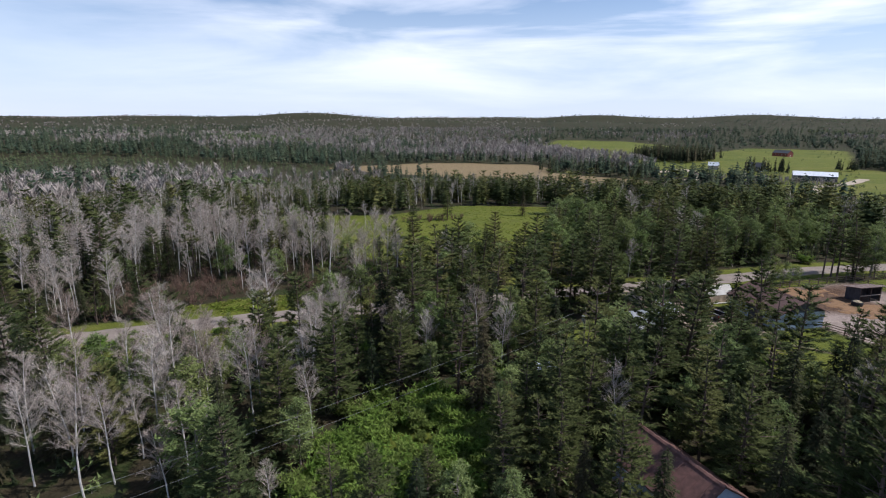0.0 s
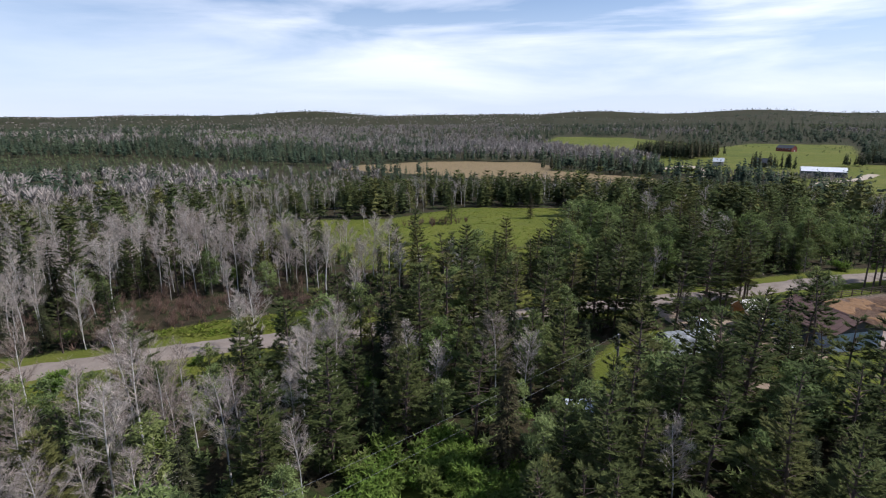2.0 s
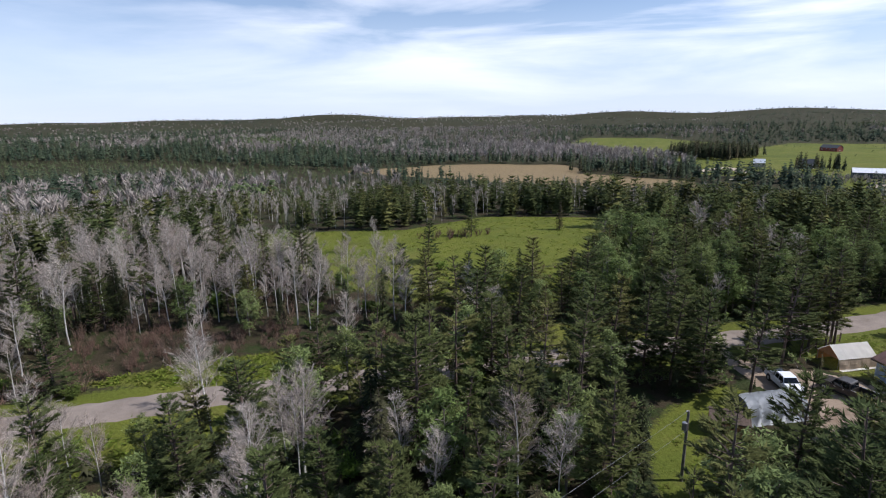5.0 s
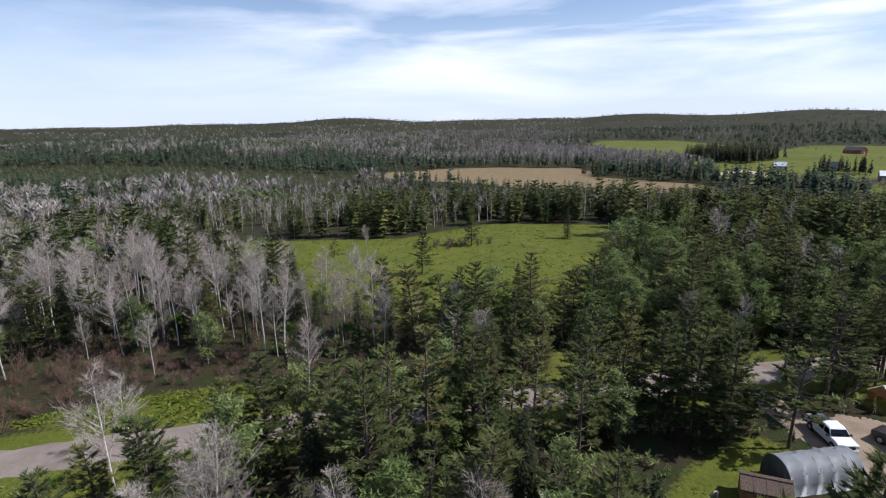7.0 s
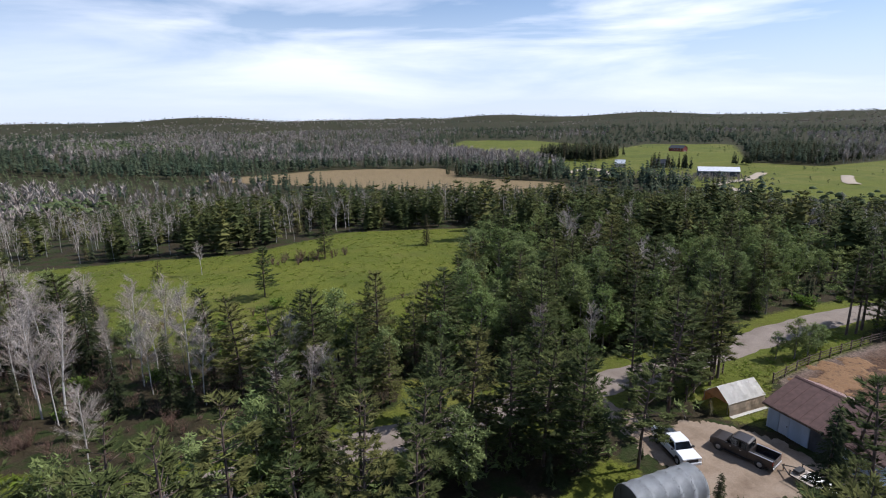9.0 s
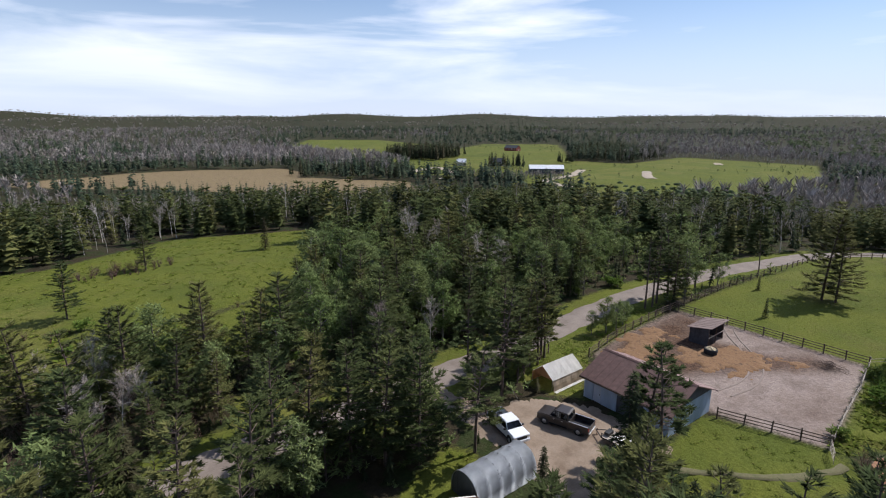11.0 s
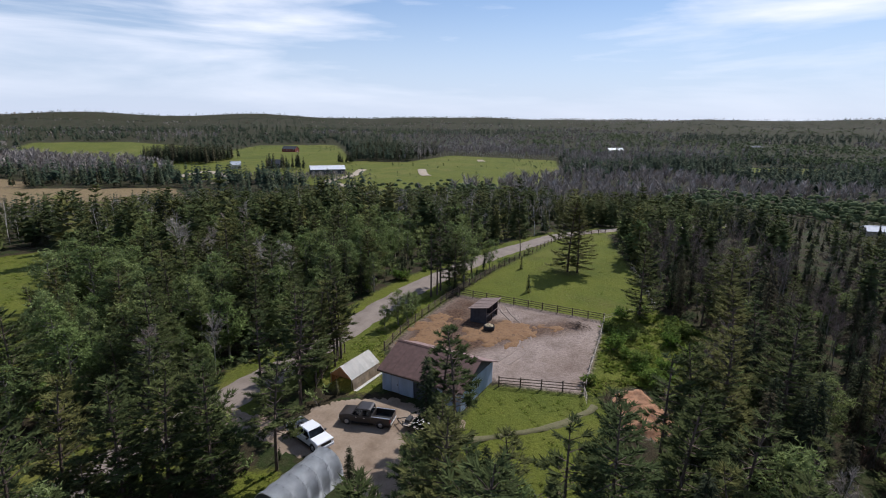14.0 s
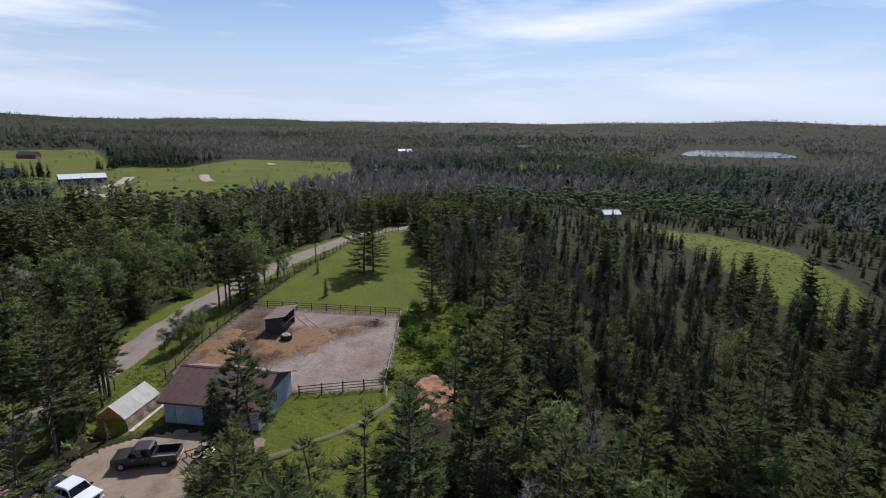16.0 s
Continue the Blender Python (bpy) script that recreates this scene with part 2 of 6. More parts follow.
def plain(name, c, rough=0.6, metal=0.0, var=0.25, scale=1.5, spec=0.4, bumpy=0.0, stretch=None, coat=0.0):
    def build(nt, bsdf):
        n = onoise(nt, scale, 6, stretch)
        lo = tuple(v * (1 - var) for v in c)
        hi = tuple(min(1, v * (1 + var)) for v in c)
        nt.links.new(ramp(nt, n, [(0.3, lo), (0.7, hi)]), bsdf.inputs["Base Color"])
        bsdf.inputs["Roughness"].default_value = rough
        bsdf.inputs["Metallic"].default_value = metal
        bsdf.inputs["Specular IOR Level"].default_value = spec
        bsdf.inputs["Coat Weight"].default_value = coat
        if bumpy:
            bump(nt, bsdf, n, bumpy, 0.02)
    material(name, build)


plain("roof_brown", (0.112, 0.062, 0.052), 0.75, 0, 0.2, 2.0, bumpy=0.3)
# same roof on its sunward east slope: the sunlight is put into the colour
plain("roof_brown_sunlit", (0.26, 0.17, 0.15), 0.7, 0, 0.2, 2.0)
# cabin roof: red darkened, the trees' shade is part of the colour
plain("roof_red_shaded", (0.125, 0.062, 0.050), 0.8, 0, 0.3, 2.0, bumpy=0.3)
plain("wall_blue", (0.36, 0.43, 0.52), 0.8, 0, 0.15, 1.2, stretch=(1, 1, 0.3))
plain("wall_dark", (0.06, 0.065, 0.075), 0.8, 0, 0.3, 1.2)
plain("door_pale", (0.50, 0.55, 0.62), 0.7, 0, 0.1, 1)
plain("old_wood", (0.12, 0.085, 0.065), 0.9, 0, 0.4, 3, bumpy=0.4, stretch=(3, 3, 0.5))
plain("shelter_wall", (0.060, 0.060, 0.068), 0.85, 0, 0.3, 2, bumpy=0.3)
plain("shelter_roof", (0.20, 0.145, 0.125), 0.8, 0, 0.2, 2)
plain("pale_wood", (0.42, 0.36, 0.30), 0.85, 0, 0.3, 2)
plain("canvas_white", (0.80, 0.77, 0.71), 0.75, 0, 0.06, 1)
plain("canvas_tan", (0.60, 0.48, 0.35), 0.8, 0, 0.2, 1.2, bumpy=0.4)
plain("canvas_orange", (0.50, 0.24, 0.10), 0.8, 0, 0.2, 1)
plain("tarp_grey", (0.40, 0.42, 0.44), 0.55, 0, 0.12, 1.5, bumpy=0.4)
plain("tarp_dark", (0.05, 0.055, 0.06), 0.6, 0, 0.2, 1.5)
plain("car_white", (0.80, 0.81, 0.83), 0.3, 0, 0.03, 2, coat=0.6)
plain("car_brown", (0.036, 0.029, 0.026), 0.42, 0.1, 0.1, 2, coat=0.3)
plain("black_plastic", (0.018, 0.018, 0.020), 0.6, 0, 0.2, 3)
plain("tyre_rubber", (0.022, 0.022, 0.022), 0.85, 0, 0.3, 4)
plain("chrome", (0.55, 0.55, 0.56), 0.3, 1.0, 0.05, 3)
plain("alloy", (0.45, 0.45, 0.46), 0.4, 0.9, 0.1, 3)
plain("red_lens", (0.35, 0.02, 0.015), 0.3)
plain("white_metal", (0.72, 0.73, 0.75), 0.5, 0.0, 0.1, 0.6)
plain("sheet_metal", (0.55, 0.60, 0.66), 0.45, 0.3, 0.12, 0.6)
plain("rust_metal", (0.16, 0.075, 0.04), 0.8, 0.2, 0.4, 3)
plain("wire", (0.20, 0.20, 0.20), 0.6, 0.3, 0.1, 3)
plain("hay", (0.42, 0.34, 0.22), 0.95, 0, 0.4, 6, bumpy=0.6)
plain("barn_red", (0.22, 0.06, 0.045), 0.8, 0, 0.2, 1)
plain("orange_wood", (0.36, 0.18, 0.08), 0.85, 0, 0.25, 3)
plain("white_paint", (0.74, 0.73, 0.70), 0.7, 0, 0.08, 1)


def glass_build(nt, bsdf):
    bsdf.inputs["Base Color"].default_value = (0.012, 0.016, 0.022, 1)
    bsdf.inputs["Roughness"].default_value = 0.06
    bsdf.inputs["Specular IOR Level"].default_value = 0.7


material("dark_glass", glass_build)


def water_build(nt, bsdf):
    bsdf.inputs["Base Color"].default_value = (0.03, 0.06, 0.10, 1)
    bsdf.inputs["Roughness"].default_value = 0.12
    n = wnoise(nt, 0.5, 4)
    bump(nt, bsdf, n, 0.25, 0.3)


material("water", water_build)

# ---- mesh tools ----


def part(name, bm, mat, parent=None, label=""):
    me = bpy.data.meshes.new(name)
    bm.to_mesh(me)
    bm.free()
    me.materials.append(MATS[mat])
    ob = new(name, me)
    if parent is not None:
        ob.parent = parent
    if label:
        ob["label"] = label
    return ob


def box(bm, x0, x1, y0, y1, z0, z1, bev=0.0, m=None):
    mat = Matrix.Translation(((x0 + x1) / 2, (y0 + y1) / 2, (z0 + z1) / 2)) @ Matrix.Diagonal((abs(x1 - x0), abs(y1 - y0), abs(z1 - z0), 1))
    if m is not None:
        mat = m @ mat
    r = bmesh.ops.create_cube(bm, size=1, matrix=mat)
    if bev:
        es = list({e for v in r["verts"] for e in v.link_edges})
        bmesh.ops.bevel(bm, geom=es, offset=bev, segments=2, affect="EDGES", profile=0.6)


def B(*args, **kw):
    bm = bmesh.new()
    box(bm, *args, **kw)
    return bm


def rod(bm, a, b, r0, r1=None, n=8):
    a, b = Vector(a), Vector(b)
    d = b - a
    q = d.to_track_quat("Z", "Y").to_matrix().to_4x4()
    bmesh.ops.create_cone(bm, cap_ends=True, segments=n, radius1=r0, radius2=r0 if r1 is None else r1, depth=d.length,
                          matrix=Matrix.Translation((a + b) / 2) @ q)


def R(*args, **kw):
    bm = bmesh.new()
    rod(bm, *args, **kw)
    return bm


def prism(outline, axis, lo, hi, bev=0.0):
    """A solid from an outline in two axes, drawn out along the third (0: x, 1: y, 2: z)."""
    bm = bmesh.new()

    def put(u, v, w):
        return {0: (w, u, v), 1: (u, w, v), 2: (u, v, w)}[axis]
    a = [bm.verts.new(put(u, v, lo)) for u, v in outline]
    b = [bm.verts.new(put(u, v, hi)) for u, v in outline]
    bm.faces.new(a)
    bm.faces.new(b[::-1])
    for i in range(len(a)):
        j = (i + 1) % len(a)
        bm.faces.new((a[j], a[i], b[i], b[j]))
    bmesh.ops.recalc_face_normals(bm, faces=bm.faces)
    if bev:
        bmesh.ops.bevel(bm, geom=list(bm.edges), offset=bev, segments=2, affect="EDGES", profile=0.6)
    return bm


def thing(name, m, label, category, group="", kind=""):
    ob = new(name)
    ob.empty_display_size = 0.3
    ob.matrix_basis = m
    return tagged(ob, label, category, group, kind)

# ---- the lie of the land ----


def sm(v):
    v = np.clip(v, 0, 1)
    return v * v * (3 - 2 * v)


def terrain(x, y):
    x, y = np.asarray(x, float), np.asarray(y, float)
    d = np.hypot(x - 20, y - 30)
    z = -14 * sm((d - 110) / 240) + 44 * sm((d - 800) / 2300)
    z = z + 20 * np.exp(-(((x + 330) / 330) ** 2 + ((y - 850) / 230) ** 2))
    far = sm((d - 1100) / 1500)
    z = z + far * (7 * np.sin(x * 0.0031 + 1.0) * np.cos(y * 0.0027) + 5 * np.sin(x * 0.0071 - y * 0.0053) + 4 * np.sin(y * 0.0094 + x * 0.0021))
    for hx, hy, hr, hh in ((-150, 3000, 330, 26), (1250, 2650, 420, 22), (2100, 2500, 500, 16), (2700, 1500, 380, 22), (3000, 500, 420, 20), (3050, -250, 350, 24), (2900, -800, 450, 22), (2600, -1350, 600, 30), (-1500, 2300, 500, -14)):
        z = z + hh * np.exp(-(((x - hx) ** 2 + (y - hy) ** 2) / hr ** 2))
    # water lies in a hollow
    z = z - 9 * np.exp(-(((x - 620) / 190) ** 2 + ((y + 200) / 150) ** 2))
    lake = np.exp(-(((x - 1160) / 150) ** 4 + ((y + 409 + (x - 1160) * 0.30) / 98) ** 4))
    z = z * (1 - lake) - 18 * lake
    return z


def tz(x, y):
    return float(terrain(x, y))


def inside(poly, x, y):
    """Signed distance in metres to a polygon's edge, positive inside, for arrays of points."""
    x, y = np.asarray(x, float), np.asarray(y, float)
    p = np.array(poly, float)
    c = np.zeros(x.shape, bool)
    dmin = np.full(x.shape, 1e9)
    for i in range(len(p)):
        (x0, y0), (x1, y1) = p[i], p[(i + 1) % len(p)]
        hit = ((y0 > y) != (y1 > y))
        with np.errstate(divide="ignore", invalid="ignore"):
            xi = (x1 - x0) * (y - y0) / (y1 - y0 if y1 != y0 else 1e-9) + x0
        c ^= hit & (x < xi)
        ex, ey = x1 - x0, y1 - y0
        t = np.clip(((x - x0) * ex + (y - y0) * ey) / (ex * ex + ey * ey + 1e-9), 0, 1)
        dmin = np.minimum(dmin, np.hypot(x - x0 - t * ex, y - y0 - t * ey))
    return np.where(c, dmin, -dmin)


def near_line(line, x, y):
    x, y = np.asarray(x, float), np.asarray(y, float)
    d = np.full(x.shape, 1e9)
    for (x0, y0), (x1, y1) in zip(line, line[1:]):
        ex, ey = x1 - x0, y1 - y0
        t = np.clip(((x - x0) * ex + (y - y0) * ey) / (ex * ex + ey * ey), 0, 1)
        d = np.minimum(d, np.hypot(x - x0 - t * ex, y - y0 - t * ey))
    return d


ROAD = [(-190, 40), (-120, 47), (-56, 51.3), (-34, 55), (-17, 57.2), (2, 58.6), (25, 60.6), (46, 62.0), (58, 62.6), (68, 64), (82, 65.6),
        (95, 66.6), (112, 66), (128, 64), (142, 61.5), (156, 59.2), (176, 50), (200, 34), (240, 15)]
YARD = [(44, 61), (45.5, 52.5), (50.5, 51.8), (53.6, 49), (55.8, 46), (55.8, 36.5), (51, 36), (48.5, 40), (44.5, 36), (42, 31), (38.5, 30.5),
        (38.5, 35), (40.5, 40.6), (43, 44.5), (41.5, 49), (42, 54), (40.5, 61)]
PEN = [(68.3, 27.3), (93, 31.2), (92.2, 57.2), (78, 56.6), (66.5, 54.6), (64.5, 46), (66, 34)]
PASTURE = [(93, 31.2), (103, 25), (112, 28), (145, 41), (168, 49), (155, 56), (128, 57.6), (112, 58.6), (93, 58)]
PADDOCK = [(51, 36), (56, 37), (64, 38), (68, 27.5), (66, 23), (60, 22), (52, 18), (46, 16), (44, 24), (46, 32)]
LAWN = [(28, 40), (27, 33), (24, 27), (20, 29), (21, 36), (24, 42), (29, 46), (38, 50), (40, 47), (36, 42)]
VERGE = [(53, 56), (60, 58.6), (70, 60.6), (86, 62.6), (93, 60), (88, 58), (66, 55), (60, 51), (56.5, 48), (54, 50)]
FIELD = [(-43, 135), (-46, 153), (-18, 152), (6, 149), (34, 168), (69, 159), (59, 132), (45, 109), (28, 102), (12, 105), (-10, 113), (-24, 121)]
FIELD_BRUSH = [(8, 136), (16, 133), (27, 136), (30, 141), (22, 143), (12, 140)]
GLADE = [(-40, 62), (-26, 59), (-16, 60.5), (-11, 66), (-18, 68), (-30, 66)]
GLADE2 = [(22, 63.5), (29, 64), (30, 70), (23, 72)]
THICKET = [(-14, 8), (2, 10), (6, 20), (2, 27), (-9, 24)]
SANDPIT = [(69.9, 24.5), (73, 22), (67.5, 16.5), (62, 18), (63.5, 22)]
MARSH = [(-30, 481), (24, 505), (87, 528), (181, 498), (184, 451), (164, 420), (222, 345), (211, 324), (196, 286), (144, 298), (104, 352), (58, 402), (10, 442)]
GREEN_A = [(313, 850), (445, 1080), (560, 1000), (560, 760), (322, 560), (290, 640)]
GREEN_B = [(292, 450), (320, 560), (407, 600), (650, 760), (760, 680), (480, 410), (500, 350), (640, 370), (640, 225), (447, 151), (319, 158), (243, 180), (269, 241), (299, 330), (254, 386)]
GREEN_C = [(214, -32), (204, -54), (174, -66), (134, -60), (119, -55), (100, -38), (122, -35), (157, -36)]
GREEN_D = [(800, 240), (880, 230), (860, 150), (800, 180)]
GREEN_E = [(560, 60), (680, 20), (740, -60), (640, -40)]
PLANTATION = [(-401, 599), (-299, 446), (-192, 440), (-98, 403), (-20, 396), (-19, 477), (-163, 560), (-290, 599)]
LAKE = [(1000, -235), (1160, -299), (1315, -354), (1315, -574), (1160, -524), (1005, -464)]
LANES = [[(257, 398), (285, 418), (305, 424), (291, 386), (270, 355), (250, 342)], [(400, 330), (354, 303), (308, 288), (292, 246)], [(436, 287), (401, 263), (387, 250)], [(582, 299), (560, 285)]]
EDGE = [(-30, 119), (-8, 113), (12, 105), (28, 101), (46, 110), (40, 90), (26, 81), (10, 81), (-5, 92)]
NEAR_VERGE = [(-52, 44), (-40, 41), (-14, 46), (-13, 54), (-52, 48)]
BRUSHY = [(-45, 61), (-14, 61), (-11, 70), (-20, 79), (-45, 77)]
BRUSHY_B = [(-10, 62), (8, 63), (8, 71), (-8, 73)]
RANK = [(68.3, 27.3), (93, 31.2), (103, 25), (97, 17), (84, 14), (73, 16), (73.5, 23), (68.5, 26)]
SIGHT = [(52, 18), (61, 17), (66, 22), (60, 23.5), (53, 22)]
TRODDEN = [(64.5, 46), (66.5, 54.6), (78, 56.6), (92, 57), (91.5, 52), (84, 48.5), (86.5, 40), (90.5, 36.5), (88, 32.8), (83, 36.5), (79, 39.5), (72, 43)]
OPEN = [SIGHT, EDGE, NEAR_VERGE, BRUSHY, BRUSHY_B, RANK, YARD, PEN, PASTURE, PADDOCK, LAWN, VERGE, FIELD, GLADE, GLADE2, THICKET, SANDPIT, MARSH, GREEN_A, GREEN_B, GREEN_C, GREEN_D, GREEN_E, LAKE]


def axis_steps(lo, hi, far):
    mid = list(np.arange(lo, hi + 0.1, 1.6))
    a, s, left = lo, 1.7, []
    while a > -far:
        a -= s
        s *= 1.05
        left.append(a)
    b, s, right = hi, 1.7, []
    while b < far:
        b += s
        s *= 1.05
        right.append(b)
    return np.array(left[::-1] + mid + right)


def build_ground():
    xs, ys = axis_steps(-75, 180, 4600), axis_steps(-45, 175, 4600)
    X, Y = np.meshgrid(xs, ys, indexing="ij")
    Z = terrain(X, Y)
    rough = 0.10 * np.sin(X * 0.9 + 2 * np.sin(Y * 0.31)) * np.cos(Y * 0.8 + np.sin(X * 0.27)) + 0.06 * np.sin(X * 2.1 - Y * 1.7)
    flat = np.minimum(near_line(ROAD, X, Y) - 4.5, np.min([-inside(p, X, Y) for p in (YARD, PEN, PASTURE)], axis=0))
    Z = Z + rough * sm(flat / 3) - 0.04
    nx, ny = len(xs), len(ys)
    verts = np.stack([X, Y, Z], -1).reshape(-1, 3)
    i, j = np.meshgrid(np.arange(nx - 1), np.arange(ny - 1), indexing="ij")
    a = (i * ny + j).ravel()
    faces = np.stack([a, a + ny, a + ny + 1, a + 1], -1)
    me = bpy.data.meshes.new("ground")
    me.vertices.add(len(verts))
    me.vertices.foreach_set("co", verts.ravel())
    me.loops.add(faces.size)
    me.loops.foreach_set("vertex_index", faces.ravel())
    me.polygons.add(len(faces))
    me.polygons.foreach_set("loop_start", np.arange(0, faces.size, 4))
    me.polygons.foreach_set("loop_total", np.full(len(faces), 4))
    me.polygons.foreach_set("use_smooth", np.ones(len(faces), bool))
    me.update()
    d = np.hypot(X - 20, Y - 30)
    soft = 1.2 + d * 0.01

    def w(poly):
        return np.clip(inside(poly, X, Y) / soft * 0.5 + 0.5, 0, 1)
    grass = np.max([w(p) for p in (PASTURE, PADDOCK, LAWN, VERGE, FIELD, GLADE, GLADE2, GREEN_A, GREEN_B, GREEN_C, GREEN_D, GREEN_E)], axis=0)
    grass = np.maximum(grass, np.clip(1.15 - (near_line(ROAD, X, Y) - 3.2) / 3.5, 0, 0.9))
    grass = np.maximum(grass, np.max([0.75 * w(THICKET), 0.75 * w(EDGE), 0.7 * w(NEAR_VERGE), 0.95 * w(RANK)], axis=0))
    marsh = w(MARSH) * (1 - grass)
    soil = np.max([w(PEN), w(SANDPIT) * 0.8], axis=0)
    col = np.stack([grass, marsh, soil, np.clip(inside(TRODDEN, X, Y) / 3.0 + 0.45, 0, 1)], -1).reshape(-1, 4).astype(np.float32)
    at = me.attributes.new("cover", "FLOAT_COLOR", "POINT")
    at.data.foreach_set("color", col.ravel())
    me.materials.append(MATS["ground"])
    return tagged(new("ground", me), "rolling ground of grass, leaf litter and bare soil", "ground", kind="structure")


build_ground()


def smooth_line(pts, step=1.5):
    p = [Vector((*q, 0)) for q in pts]
    out = []
    for i in range(len(p) - 1):
        a, b, c, d = p[max(i - 1, 0)], p[i], p[i + 1], p[min(i + 2, len(p) - 1)]
        n = max(2, int((c - b).length / step))
        for k in range(n):
            t = k / n
            out.append(0.5 * ((2 * b) + (c - a) * t + (2 * a - 5 * b + 4 * c - d) * t * t + (3 * b - a - 3 * c + d) * t ** 3))
    out.append(p[-1])
    return out


def ribbon(name, pts, width, mat, lift, crown, wobble=0.25, seed=1):
    rng = random.Random(seed)
    line = smooth_line(pts)
    bm = bmesh.new()
    rows = []
    n = 6
    for i, p in enumerate(line):
        t = (line[min(i + 1, len(line) - 1)] - line[max(i - 1, 0)]).normalized()
        s = Vector((-t.y, t.x, 0))
        wl, wr = width / 2 + rng.uniform(-wobble, wobble), width / 2 + rng.uniform(-wobble, wobble)
        row = []
        for k in range(n + 1):
            u = k / n
            q = p + s * (-wl + (wl + wr) * u)
            z = tz(q.x, q.y) + lift + crown * (1 - (2 * u - 1) ** 2) - (0.12 if k in (0, n) else 0)
            row.append(bm.verts.new((q.x, q.y, z)))
        rows.append(row)
    for a, b in zip(rows, rows[1:]):
        for k in range(n):
            bm.faces.new((a[k], a[k + 1], b[k + 1], b[k]))
    bmesh.ops.recalc_face_normals(bm, faces=bm.faces)
    for f in bm.faces:
        f.smooth = True
        if f.normal.z < 0:
            f.normal_flip()
    return part(name, bm, mat)


tagged(ribbon("road", ROAD, 5.3, "road_gravel", 0.06, 0.10), "pale grey gravel road through the woods", "road", kind="structure")
for k, lane in enumerate(LANES):
    tagged(ribbon("lane", lane, 8.0, "lane_sand", 0.45, 0.15, 0.6, seed=k + 5), "pale dirt farm lane across the fields", "lane", kind="structure")


def sheet(name, poly, mat, lift, label, category, grid=0.4, ragged=0.1, seed=2):
    """A thin layer of gravel or earth over the ground, with an uneven edge."""
    rng = np.random.RandomState(seed)
    p = np.array(poly)
    lo, hi = p.min(0) - 1, p.max(0) + 1
    xs, ys = np.arange(lo[0], hi[0], grid), np.arange(lo[1], hi[1], grid)
    X, Y = np.meshgrid(xs, ys, indexing="ij")
    D = inside(poly, X, Y) + 0.30 * np.sin(X * 2.1 + np.sin(Y * 1.3)) * np.cos(Y * 1.7) + 0.2 * np.sin(X * 4.3 + Y * 3.1)
    Xj = X + rng.uniform(-1, 1, X.shape) * grid * 0.3
    Yj = Y + rng.uniform(-1, 1, X.shape) * grid * 0.3
    Z = terrain(X, Y) + np.where(D > 0.2, lift, lift - 0.12) + rng.uniform(0, 0.02, X.shape)
    bm = bmesh.new()
    vs = {}

    def v(i, j):
        if (i, j) not in vs:
            vs[i, j] = bm.verts.new((Xj[i, j], Yj[i, j], Z[i, j]))
        return vs[i, j]
    for i in range(len(xs) - 1):
        for j in range(len(ys) - 1):
            if max(D[i, j], D[i + 1, j], D[i, j + 1], D[i + 1, j + 1]) > -ragged:
                f = bm.faces.new((v(i, j), v(i + 1, j), v(i + 1, j + 1), v(i, j + 1)))
                f.smooth = True
    return tagged(part(name, bm, mat), label, category, kind="structure")


tagged(ribbon("footpath", [(50.8, 36.7), (55.8, 31.6), (61, 27.1), (66, 25.5)], 0.85, "worn_grass", 0.12, 0.03, 0.25, 17), "pale trodden path through the paddock grass", "path", kind="structure")
sheet("driveway", YARD, "yard_gravel", 0.05, "sandy gravel yard and driveway", "driveway")
bm = bmesh.new()
cs = [bm.verts.new((x, y, -13.6)) for x, y in [(990, -214), (1330, -284), (1330, -614), (990, -494)]]
bm.faces.new(cs[::-1])
bmesh.ops.recalc_face_normals(bm, faces=bm.faces)
tagged(part("lake", bm, "water"), "distant blue lake among wooded shores", "lake", kind="structure")

# ---- trees ----


